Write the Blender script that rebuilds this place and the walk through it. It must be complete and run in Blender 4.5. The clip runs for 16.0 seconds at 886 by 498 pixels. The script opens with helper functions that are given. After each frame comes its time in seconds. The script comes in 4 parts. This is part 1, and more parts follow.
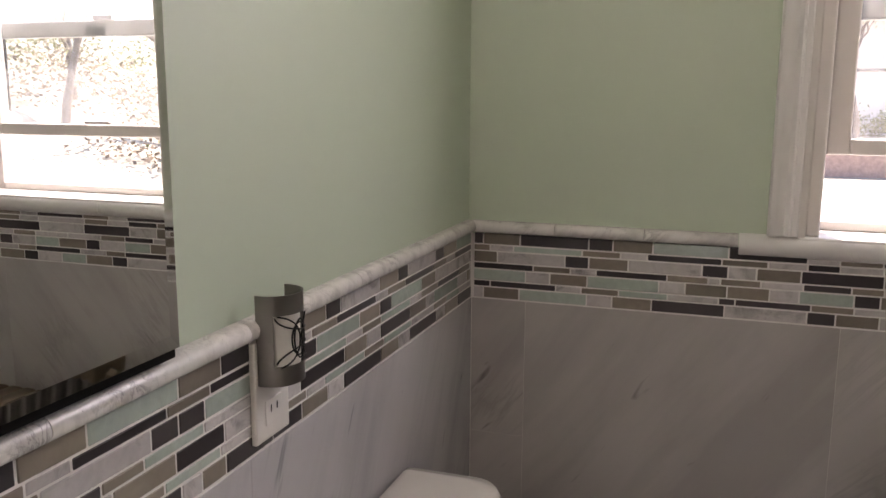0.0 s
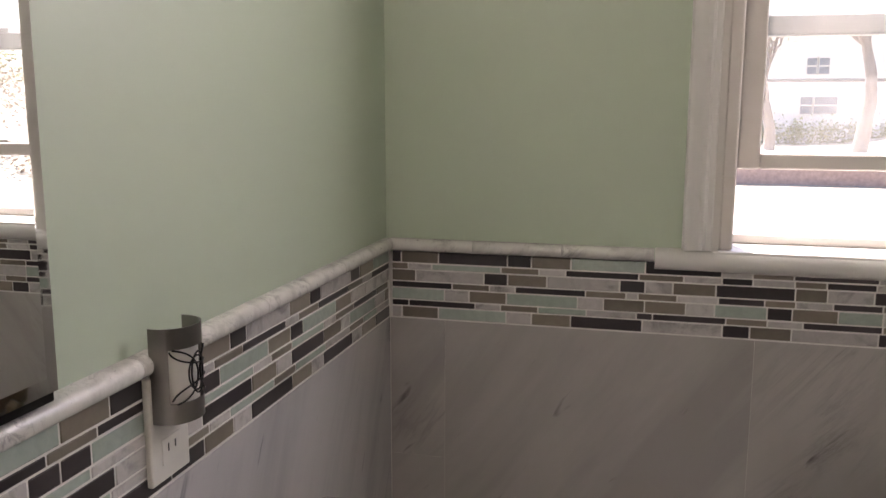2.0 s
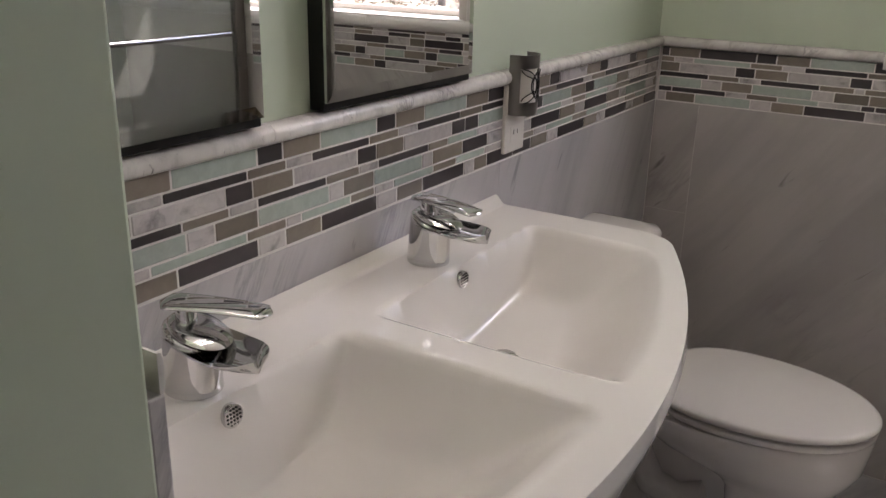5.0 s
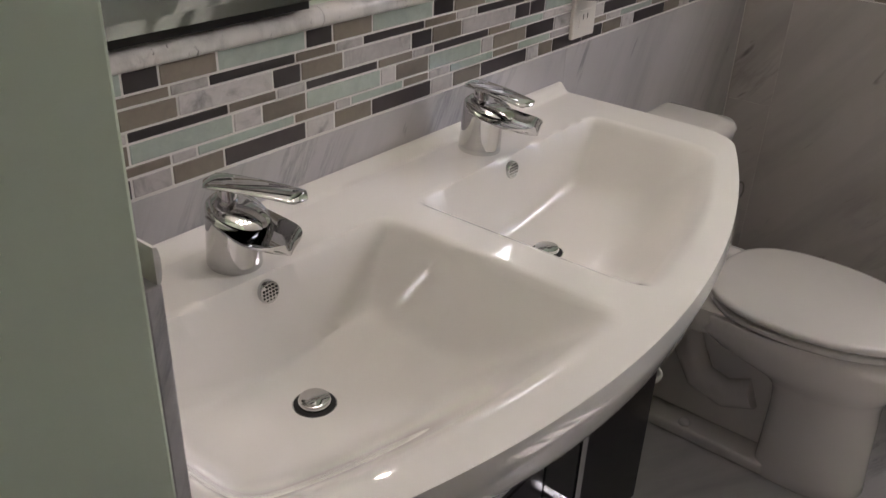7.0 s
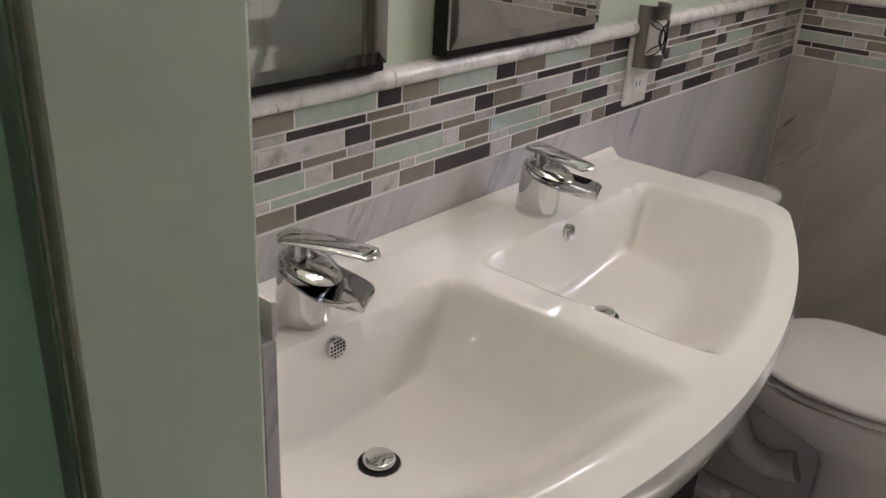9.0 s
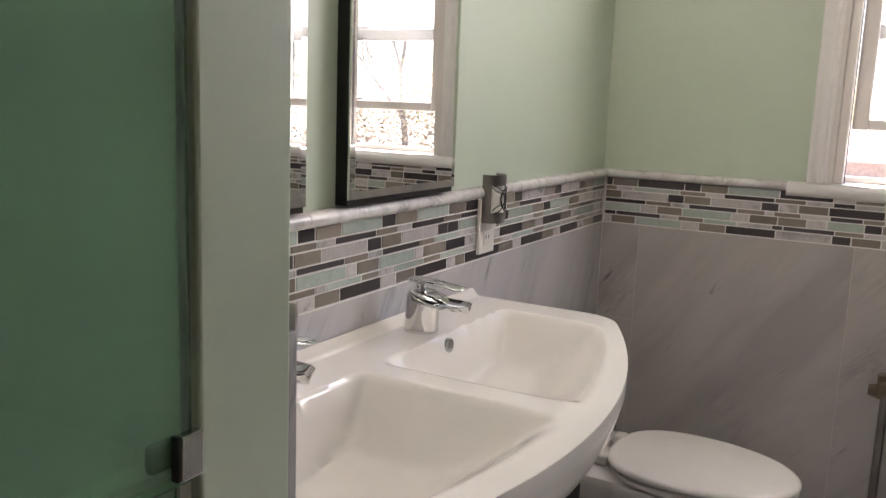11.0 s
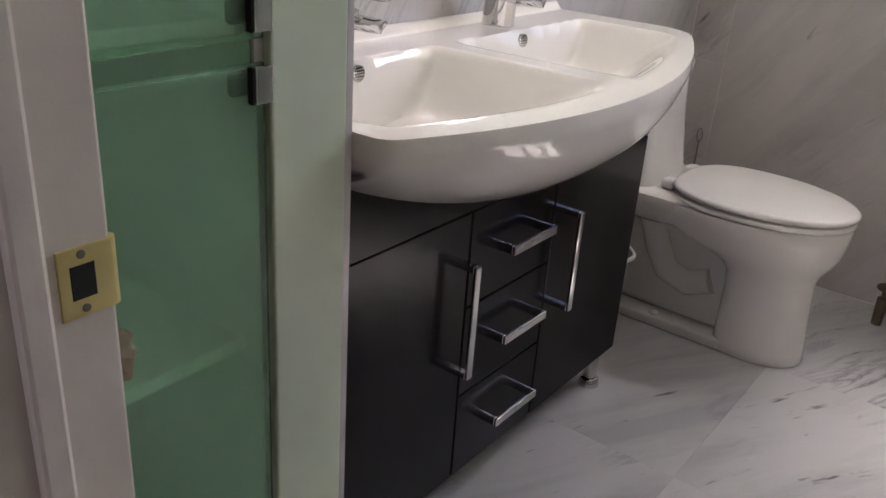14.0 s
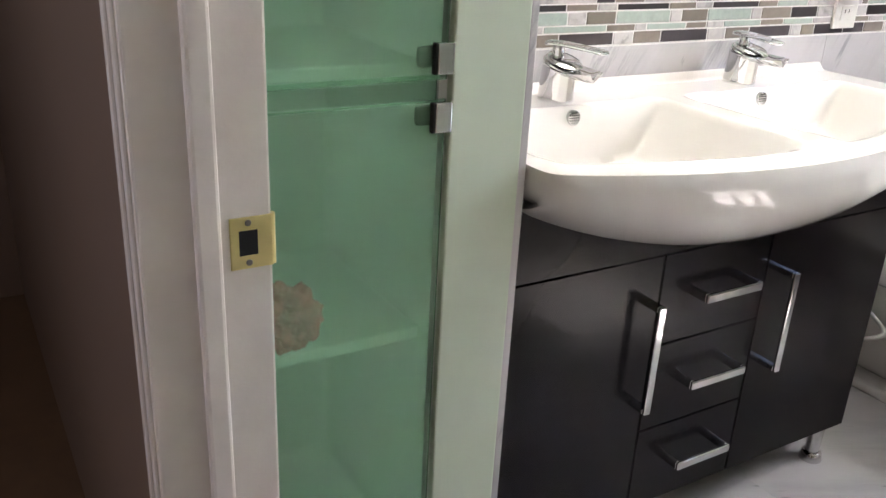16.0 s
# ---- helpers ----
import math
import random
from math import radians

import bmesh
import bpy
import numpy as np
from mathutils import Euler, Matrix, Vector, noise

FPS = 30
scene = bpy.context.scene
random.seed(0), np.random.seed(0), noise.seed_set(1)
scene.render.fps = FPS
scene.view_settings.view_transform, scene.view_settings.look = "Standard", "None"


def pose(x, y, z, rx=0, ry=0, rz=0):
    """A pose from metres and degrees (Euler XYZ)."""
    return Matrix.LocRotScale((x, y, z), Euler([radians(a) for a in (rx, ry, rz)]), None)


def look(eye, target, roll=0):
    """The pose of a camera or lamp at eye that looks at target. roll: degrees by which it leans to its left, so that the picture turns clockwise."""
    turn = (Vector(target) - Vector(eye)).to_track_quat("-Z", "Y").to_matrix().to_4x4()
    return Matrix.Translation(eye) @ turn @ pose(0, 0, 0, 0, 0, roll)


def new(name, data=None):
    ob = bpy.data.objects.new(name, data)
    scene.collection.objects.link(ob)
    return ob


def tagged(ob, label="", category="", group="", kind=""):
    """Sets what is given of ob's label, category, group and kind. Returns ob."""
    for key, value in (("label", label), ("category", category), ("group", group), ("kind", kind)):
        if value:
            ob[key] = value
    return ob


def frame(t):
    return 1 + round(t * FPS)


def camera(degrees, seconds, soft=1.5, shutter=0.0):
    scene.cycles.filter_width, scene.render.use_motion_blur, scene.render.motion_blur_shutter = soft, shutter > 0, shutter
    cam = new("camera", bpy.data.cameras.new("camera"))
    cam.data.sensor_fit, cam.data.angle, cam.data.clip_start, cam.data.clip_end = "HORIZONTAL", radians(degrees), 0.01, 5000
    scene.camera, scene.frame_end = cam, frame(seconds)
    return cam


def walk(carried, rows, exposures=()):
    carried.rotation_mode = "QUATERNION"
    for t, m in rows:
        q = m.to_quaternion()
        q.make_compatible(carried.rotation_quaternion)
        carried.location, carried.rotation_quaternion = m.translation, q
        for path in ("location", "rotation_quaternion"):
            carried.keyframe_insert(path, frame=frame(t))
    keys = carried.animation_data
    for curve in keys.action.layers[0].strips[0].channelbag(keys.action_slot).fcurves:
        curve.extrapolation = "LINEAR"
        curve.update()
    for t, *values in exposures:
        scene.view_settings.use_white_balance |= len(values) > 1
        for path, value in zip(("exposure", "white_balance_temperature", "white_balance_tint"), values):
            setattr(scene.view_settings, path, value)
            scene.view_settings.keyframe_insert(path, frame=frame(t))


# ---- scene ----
cam = camera(54.9, 16.0)
PATH = [
    (0, (-0.071, 0.211, 1.364), (-0.714, 2.071, 1.011), 0.3),
    (0.5, (-0.07, 0.22, 1.365), (-0.684, 2.09, 1.007), 0.1),
    (1, (-0.034, 0.235, 1.384), (-0.659, 2.105, 1.049), 0.2),
    (1.5, (-0.085, 0.274, 1.367), (-0.515, 2.198, 1.03), 2.7),
    (2, (-0.054, 0.255, 1.375), (-0.545, 2.165, 1.046), 0.1),
    (2.5, (0.006, 0.163, 1.338), (-0.374, 2.078, 0.905), -2.3),
    (3, (0.06, 0.0, 1.325), (-0.497, 1.869, 0.881), 0.8),
    (3.5, (0.075, -0.092, 1.34), (-0.63, 1.709, 0.828), 0.8),
    (4, (0.083, -0.243, 1.333), (-0.644, 1.561, 0.867), 2.3),
    (4.5, (0.104, -0.352, 1.317), (-0.689, 1.385, 0.724), 2.8),
    (5, (0.134, -0.348, 1.319), (-0.852, 1.257, 0.647), 1.4),
    (5.2, (0.135, -0.334, 1.321), (-0.847, 1.241, 0.574), 1.8),
    (7.3, (0.194, -0.314, 1.352), (-0.888, 1.07, 0.396), 2.4),
    (7.5, (0.196, -0.329, 1.35), (-0.864, 1.082, 0.409), 2.9),
    (8, (0.195, -0.379, 1.345), (-0.848, 1.034, 0.389), 0.3),
    (8.5, (0.164, -0.315, 1.351), (-0.835, 1.123, 0.385), 4.1),
    (9, (0.142, -0.354, 1.351), (-1.009, 1.053, 0.517), 3.4),
    (9.5, (0.189, -0.49, 1.387), (-0.96, 0.976, 0.66), 1.9),
    (10, (0.281, -0.521, 1.414), (-0.725, 1.107, 0.832), -0.4),
    (10.2, (0.244, -0.552, 1.388), (-0.752, 1.117, 0.919), -0.4),
    (12.3, (0.399, -0.792, 1.231), (-0.47, 0.981, 0.915), 5.4),
    (12.5, (0.417, -0.799, 1.222), (-0.491, 0.946, 0.859), 5.0),
    (13, (0.398, -0.784, 1.231), (-0.526, 0.894, 0.655), 1.4),
    (13.5, (0.392, -0.763, 1.174), (-0.588, 0.829, 0.462), 3.0),
    (14, (0.438, -0.778, 1.147), (-0.633, 0.7, 0.329), 4.1),
    (14.5, (0.518, -0.816, 1.112), (-0.582, 0.586, 0.203), 3.0),
    (15, (0.566, -0.852, 1.104), (-0.622, 0.381, 0.07), 2.6),
    (15.5, (0.63, -0.794, 1.139), (-0.747, 0.3, 0.186), 2.2),
    (16, (0.67, -0.737, 1.183), (-0.908, 0.229, 0.424), 2.9),
]
EXPOSURES = [(0, 1.87, 7100, 28), (4, 1.87, 6900, 26), (5, 1.85, 6850, 26), (8.5, 1.95, 6900, 23), (10, 2.24, 6900, 24), (12.5, 2.32, 6850, 25), (13, 2.12, 6900, 24), (13.5, 2.4, 6850, 23), (14, 2.6, 6600, 25), (14.5, 2.87, 6500, 25), (15, 3.12, 6450, 23), (16, 3.5, 6550, 20)]
walk(cam, [(t, look(eye, target, roll)) for t, eye, target, roll in PATH], EXPOSURES)

# ---- light ----
SUN_ELEVATION, SUN_AZIMUTH = 56.5, 17.5  # the sun stands ahead of the window wall
world = bpy.data.worlds.new("daylight")
scene.world = world
world.use_nodes = True
wn = world.node_tree.nodes
wl = world.node_tree.links
sky = wn.new("ShaderNodeTexSky")
sky.sky_type = "NISHITA"
sky.sun_disc = False
sky.sun_elevation = radians(SUN_ELEVATION)
sky.sun_rotation = radians(-SUN_AZIMUTH)
wn["Background"].inputs["Strength"].default_value = 0.115
wl.new(sky.outputs["Color"], wn["Background"].inputs["Color"])
sun_data = bpy.data.lights.new("sun", "SUN")
sun_data.energy = 4.6
sun_data.angle = radians(0.5)
sun_data.color = (1.0, 0.95, 0.88)
sun = new("sun", sun_data)
sun_from = Vector((-math.sin(radians(SUN_AZIMUTH)) * math.cos(radians(SUN_ELEVATION)), math.cos(radians(SUN_AZIMUTH)) * math.cos(radians(SUN_ELEVATION)), math.sin(radians(SUN_ELEVATION))))
sun.matrix_world = look(sun_from * 20, (0, 0, 0))


def opening_fill(x, y, z, w, h, power, colour=(0.93, 0.97, 1.0)):
    data = bpy.data.lights.new("opening_fill", "AREA")
    data.shape, data.size, data.size_y, data.energy, data.color = "RECTANGLE", w, h, power, colour
    ob = new("opening_fill", data)
    ob.matrix_world = look((x, y, z), (x, y - 2.0 if y > 0 else y + 2.0, z - 0.5))
    return ob


# ---- materials ----
def shader(name, colour, rough=0.5, metal=0.0, **more):
    m = bpy.data.materials.new(name)
    m.use_nodes = True
    b = m.node_tree.nodes["Principled BSDF"]
    b.inputs["Base Color"].default_value = (*colour, 1)
    b.inputs["Roughness"].default_value = rough
    b.inputs["Metallic"].default_value = metal
    for key, value in more.items():
        b.inputs[key.replace("_", " ")].default_value = value
    return m


def nodes_of(m):
    return m.node_tree.nodes, m.node_tree.links, m.node_tree.nodes["Principled BSDF"]


def object_coords(n, l, scale=(1, 1, 1), turn=(0, 0, 0), world_space=True):
    """Coordinates in metres; world ones run on across neighbouring pieces."""
    if world_space:
        src = n.new("ShaderNodeNewGeometry").outputs["Position"]
    else:
        src = n.new("ShaderNodeTexCoord").outputs["Object"]
    mp = n.new("ShaderNodeMapping")
    mp.inputs["Scale"].default_value = scale
    mp.inputs["Rotation"].default_value = turn
    l.new(src, mp.inputs["Vector"])
    return mp.outputs["Vector"]


def noise_tex(n, l, vec, scale, detail=4.0, rough=0.55, distort=0.0):
    t = n.new("ShaderNodeTexNoise")
    t.inputs["Scale"].default_value = scale
    t.inputs["Detail"].default_value = detail
    t.inputs["Roughness"].default_value = rough
    t.inputs["Distortion"].default_value = distort
    l.new(vec, t.inputs["Vector"])
    return t.outputs["Fac"]


def ramp(n, l, fac, stops):
    r = n.new("ShaderNodeValToRGB")
    e = r.color_ramp.elements
    while len(e) < len(stops):
        e.new(0.5)
    for el, (p, c) in zip(e, stops):
        el.position, el.color = p, (*c, 1)
    l.new(fac, r.inputs["Fac"])
    return r.outputs["Color"]


def mixed(n, l, a, b, fac, mode="MIX"):
    m = n.new("ShaderNodeMix")
    m.data_type, m.blend_type = "RGBA", mode
    if isinstance(fac, float):
        m.inputs["Factor"].default_value = fac
    else:
        l.new(fac, m.inputs["Factor"])
    for k, v in ((6, a), (7, b)):
        if isinstance(v, tuple):
            m.inputs[k].default_value = (*v, 1)
        else:
            l.new(v, m.inputs[k])
    return m.outputs[2]


def bumped(n, l, b, height, strength, distance=0.002):
    bp = n.new("ShaderNodeBump")
    bp.inputs["Strength"].default_value = strength
    bp.inputs["Distance"].default_value = distance
    l.new(height, bp.inputs["Height"])
    l.new(bp.outputs["Normal"], b.inputs["Normal"])


def speckled(name, colour, rough, metal=0.0, amount=0.08, scale=6.0, fine=180.0, bump=0.05, **more):
    """Paint, plastic, porcelain and metal: a broad drift of tone, a fine grain and a faint relief."""
    m = shader(name, colour, rough, metal, **more)
    n, l, b = nodes_of(m)
    v = object_coords(n, l)
    broad = noise_tex(n, l, v, scale, 3)
    grain = noise_tex(n, l, v, fine, 2)
    low = tuple(c * (1 - amount) for c in colour)
    high = tuple(min(1, c * (1 + amount * 0.6)) for c in colour)
    l.new(mixed(n, l, ramp(n, l, broad, [(0.3, low), (0.7, high)]), colour, 0.35), b.inputs["Base Color"])
    rr = n.new("ShaderNodeMapRange")
    rr.inputs["To Min"].default_value, rr.inputs["To Max"].default_value = max(0.0, rough - 0.06), min(1.0, rough + 0.06)
    l.new(broad, rr.inputs["Value"])
    l.new(rr.outputs["Result"], b.inputs["Roughness"])
    bumped(n, l, b, grain, bump, 0.0006)
    return m


def marble(name, base, vein, turn, rough, size=1.0, strong=0.6, fleck=0.5):
    """Polished white marble: soft slanting grey drifts, a few wisps and small dark flecks."""
    m = shader(name, base, rough)
    n, l, b = nodes_of(m)
    info = n.new("ShaderNodeObjectInfo")
    shift = n.new("ShaderNodeVectorMath")
    shift.operation = "MULTIPLY_ADD"
    l.new(info.outputs["Random"], shift.inputs[0])
    shift.inputs[1].default_value = (7.0, 5.0, 3.0)
    l.new(object_coords(n, l, (1, 1, 1), turn), shift.inputs[2])
    v = n.new("ShaderNodeMapping")
    v.inputs["Scale"].default_value = (0.8 * size, 4.6 * size, 4.6 * size)
    l.new(shift.outputs["Vector"], v.inputs["Vector"])
    drift = noise_tex(n, l, v.outputs["Vector"], 1.6, 5, 0.58, 0.25)
    wisp = noise_tex(n, l, v.outputs["Vector"], 2.4, 7, 0.66, 0.5)
    patch = noise_tex(n, l, shift.outputs["Vector"], 2.6 * size, 3, 0.5)
    ridge = n.new("ShaderNodeMath")
    ridge.operation = "SUBTRACT"
    l.new(wisp, ridge.inputs[0])
    ridge.inputs[1].default_value = 0.5
    absn = n.new("ShaderNodeMath")
    absn.operation = "ABSOLUTE"
    l.new(ridge.outputs[0], absn.inputs[0])
    line = ramp(n, l, absn.outputs[0], [(0.0, (1, 1, 1)), (0.012, (0.55, 0.55, 0.55)), (0.05, (0, 0, 0))])
    gate = ramp(n, l, patch, [(0.50, (0, 0, 0)), (0.70, (1, 1, 1))])
    veins = mixed(n, l, line, gate, 1.0, "MULTIPLY")
    tone = ramp(n, l, drift, [(0.34, tuple(c * 0.68 + d * 0.32 for c, d in zip(base, vein))), (0.52, base), (0.75, tuple(min(1.0, c * 1.06) for c in base))])
    soft = n.new("ShaderNodeMath")
    soft.operation = "MULTIPLY"
    soft.inputs[1].default_value = strong
    l.new(veins, soft.inputs[0])
    c1 = mixed(n, l, tone, vein, soft.outputs[0])
    pits = noise_tex(n, l, v.outputs["Vector"], 7.0, 3, 0.7, 0.4)
    flecks = ramp(n, l, pits, [(0.655, (0, 0, 0)), (0.745, (1, 1, 1))])
    f2 = n.new("ShaderNodeMath")
    f2.operation = "MULTIPLY"
    f2.inputs[1].default_value = fleck
    l.new(flecks, f2.inputs[0])
    l.new(mixed(n, l, c1, tuple(v * 0.8 for v in vein), f2.outputs[0]), b.inputs["Base Color"])
    bumped(n, l, b, noise_tex(n, l, shift.outputs["Vector"], 60.0, 2), 0.03, 0.0005)
    return m


def piece_paint(name, colour, rough, spread=0.12, clouds=0.0, **more):
    """Small tiles: each one a little lighter or darker than its neighbours."""
    m = shader(name, colour, rough, **more)
    n, l, b = nodes_of(m)
    info = n.new("ShaderNodeObjectInfo")
    grain = noise_tex(n, l, object_coords(n, l), 55.0, 4, 0.6, 0.5)
    per = ramp(n, l, info.outputs["Random"], [(0.0, tuple(c * (1 - spread) for c in colour)), (1.0, tuple(min(1, c * (1 + spread)) for c in colour))])
    l.new(mixed(n, l, per, ramp(n, l, grain, [(0.3, (0.72, 0.72, 0.72)), (0.65, (1, 1, 1))]), 0.5, "MULTIPLY"), b.inputs["Base Color"])
    if clouds:
        shift = n.new("ShaderNodeVectorMath")
        shift.operation = "MULTIPLY_ADD"
        l.new(info.outputs["Random"], shift.inputs[0])
        shift.inputs[1].default_value = (5.0, 9.0, 4.0)
        l.new(object_coords(n, l, (1, 1, 1), (0.5, 0.4, 0.0)), shift.inputs[2])
        smoke = noise_tex(n, l, shift.outputs["Vector"], 16.0, 5, 0.62, 0.8)
        gate = ramp(n, l, smoke, [(0.52, (0, 0, 0)), (0.74, (clouds, clouds, clouds))])
        l.new(mixed(n, l, b.inputs["Base Color"].links[0].from_socket, tuple(c * 0.35 for c in colour), gate), b.inputs["Base Color"])
    bumped(n, l, b, grain, 0.05, 0.0008)
    return m


PAINT = speckled("sage_wall_paint", (0.535, 0.615, 0.488), 0.42, amount=0.03, scale=1.6, fine=240, bump=0.08)
CEILING_PAINT = speckled("ceiling_paint", (0.78, 0.78, 0.75), 0.8, amount=0.03)
TRIM = speckled("white_trim_paint", (0.78, 0.76, 0.73), 0.32, amount=0.04, scale=9)
OLD_TRIM = speckled("aged_white_door_paint", (0.66, 0.61, 0.56), 0.4, amount=0.08, scale=14, bump=0.15)
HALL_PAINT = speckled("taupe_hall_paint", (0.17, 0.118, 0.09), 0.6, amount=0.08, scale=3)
SHOWER_WALL = speckled("grey_shower_wall", (0.55, 0.57, 0.52), 0.4, amount=0.12, scale=4)
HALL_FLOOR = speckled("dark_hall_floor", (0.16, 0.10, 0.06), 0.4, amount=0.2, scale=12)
MARBLE_WALL = marble("wall_marble", (0.475, 0.445, 0.425), (0.20, 0.183, 0.178), (0.0, radians(52), 0.0), 0.22, 0.8, 0.8, 0.85)
MARBLE_SIDE = marble("wall_marble_side", (0.54, 0.52, 0.525), (0.21, 0.21, 0.225), (radians(-62), 0.0, radians(-90)), 0.22, 1.0, 0.8)
MARBLE_FLOOR = marble("floor_marble", (0.47, 0.462, 0.462), (0.17, 0.167, 0.178), (0.0, 0.0, radians(-62)), 0.2, 0.9, 0.85, 0.95)
MARBLE_RAIL = marble("rail_marble", (0.68, 0.655, 0.63), (0.20, 0.185, 0.19), (0.3, 0.8, 0.5), 0.2, 4.0, 0.85, 1.0)
GROUT = speckled("white_grout", (0.74, 0.715, 0.68), 0.85, amount=0.06, fine=400, bump=0.2)
TILE_DARK = piece_paint("dark_stone_tile", (0.055, 0.045, 0.047), 0.3, 0.35)
TILE_TAN = piece_paint("taupe_stone_tile", (0.24, 0.205, 0.165), 0.3, 0.2)
TILE_GLASS = piece_paint("pale_green_glass_tile", (0.46, 0.53, 0.475), 0.08, 0.08, Coat_Weight=0.6)
TILE_MARBLE = piece_paint("pale_marble_tile", (0.60, 0.565, 0.555), 0.22, 0.12, 0.9)
TILES = {"D": TILE_DARK, "T": TILE_TAN, "G": TILE_GLASS, "M": TILE_MARBLE}
PORCELAIN = speckled("white_porcelain", (0.80, 0.775, 0.735), 0.07, amount=0.02, scale=3, bump=0.0, Coat_Weight=0.4)
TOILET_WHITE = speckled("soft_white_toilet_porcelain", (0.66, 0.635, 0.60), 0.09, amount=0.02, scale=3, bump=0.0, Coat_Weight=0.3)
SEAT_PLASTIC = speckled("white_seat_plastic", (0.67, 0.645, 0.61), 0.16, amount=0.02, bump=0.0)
CHROME = speckled("chrome", (0.64, 0.635, 0.63), 0.06, 1.0, amount=0.05, bump=0.0)
STEEL = speckled("brushed_steel", (0.27, 0.25, 0.235), 0.32, 1.0, amount=0.12, fine=500, bump=0.1)
DARK_METAL = speckled("dark_metal", (0.05, 0.05, 0.05), 0.3, 1.0, amount=0.2)
BLACK = speckled("black_hole", (0.01, 0.01, 0.01), 0.8, amount=0.1)
BRASS = speckled("pale_brass", (0.78, 0.66, 0.30), 0.32, 0.75, amount=0.12, scale=30, fine=300)
ESPRESSO = speckled("espresso_lacquer", (0.006, 0.0045, 0.005), 0.2, amount=0.10, scale=5, fine=300, bump=0.03, Specular_IOR_Level=0.12)
IRON = speckled("bronzed_cast_iron", (0.135, 0.121, 0.106), 0.45, 0.1, amount=0.35, scale=18, fine=120, bump=0.35)
RUST = speckled("worn_tan_iron", (0.13, 0.098, 0.06), 0.6, 0.1, amount=0.35, scale=30, fine=120, bump=0.4)
MIRROR = shader("mirror_silver", (0.86, 0.88, 0.87), 0.0, 1.0)
MIRROR_EDGE = shader("mirror_bevel", (0.80, 0.83, 0.82), 0.03, 1.0)
VINYL = speckled("window_vinyl", (0.70, 0.66, 0.62), 0.35, amount=0.05, scale=10)
# window vinyl with shade put into its colour, for the upper sash
VINYL_IN_SHADE = speckled("shaded_vinyl", (0.30, 0.33, 0.36), 0.4, amount=0.06)
GLASS = shader("clear_glass", (0.97, 0.98, 0.97), 0.0, Transmission_Weight=1.0, IOR=1.1)
SHOWER_GLASS = shader("smoked_shower_glass", (0.74, 0.77, 0.73), 0.04, Transmission_Weight=0.86, IOR=1.2)
FROST = speckled("frosted_green_glass", (0.62, 0.96, 0.72), 0.16, amount=0.03, bump=0.02, Transmission_Weight=0.80, IOR=1.25)
FROST_EDGE = speckled("glass_edge_green", (0.05, 0.16, 0.09), 0.2, amount=0.1)
SHELF_WHITE = speckled("white_shelf_laminate", (0.78, 0.77, 0.74), 0.4, amount=0.04)
RED_CLOTH = speckled("red_plastic_bag", (0.85, 0.03, 0.05), 0.5, amount=0.4, scale=40)
RED_LABEL = speckled("red_sticker", (0.55, 0.03, 0.04), 0.4, amount=0.1)
PLATE = speckled("ivory_switch_plate", (0.74, 0.71, 0.66), 0.3, amount=0.03)
GLOBE = shader("lit_opal_globe", (0.9, 0.88, 0.84), 0.3, Emission_Color=(1.0, 0.94, 0.88, 1.0), Emission_Strength=20.0)
HOSE = speckled("braided_hose", (0.52, 0.52, 0.50), 0.35, 0.6, amount=0.2, fine=600, bump=0.5)
# glare haze put into the pane shader: a translucent mix that scatters the sun
dn, dl, db = nodes_of(GLASS)
glare_haze = dn.new("ShaderNodeBsdfTranslucent")
glare_haze.inputs["Color"].default_value = (0.85, 0.84, 0.82, 1)
hazed_pane = dn.new("ShaderNodeMixShader")
dl.new(ramp(dn, dl, noise_tex(dn, dl, object_coords(dn, dl), 9.0, 5), [(0.3, (0.04, 0.04, 0.04)), (0.7, (0.09, 0.09, 0.09))]), hazed_pane.inputs[0])
dl.new(db.outputs[0], hazed_pane.inputs[1])
dl.new(glare_haze.outputs[0], hazed_pane.inputs[2])
dl.new(hazed_pane.outputs[0], dn["Material Output"].inputs["Surface"])
RUBBER = speckled("grey_caulk", (0.45, 0.43, 0.40), 0.6, amount=0.1)


# ---- mesh helpers ----
def finish(name, bm, material, parent=None, label="", smooth=False):
    me = bpy.data.meshes.new(name)
    bmesh.ops.recalc_face_normals(bm, faces=bm.faces)
    bm.to_mesh(me)
    bm.free()
    if smooth:
        me.polygons.foreach_set("use_smooth", [True] * len(me.polygons))
        me.set_sharp_from_angle(angle=radians(smooth if smooth > 1 else 40))
    me.materials.append(material)
    ob = new(name, me)
    if parent is not None:
        ob.parent = parent
        ob.matrix_parent_inverse = Matrix.Translation(-parent.matrix_basis.translation) if parent.parent is None else Matrix()
    if label:
        ob["label"] = label
    return ob


def part(name, bm, material, parent, label="", smooth=False):
    return finish(name, bm, material, parent, label, smooth)


def box(x0, x1, y0, y1, z0, z1, bevel=0.0, segments=2, bm=None):
    bm2 = bmesh.new()
    bmesh.ops.create_cube(bm2, size=1.0)
    for v in bm2.verts:
        v.co = ((x0 + x1) / 2 + v.co.x * (x1 - x0), (y0 + y1) / 2 + v.co.y * (y1 - y0), (z0 + z1) / 2 + v.co.z * (z1 - z0))
    if bevel:
        bmesh.ops.bevel(bm2, geom=bm2.edges[:], offset=bevel, segments=segments, profile=0.5, affect="EDGES")
    return joined(bm, bm2)


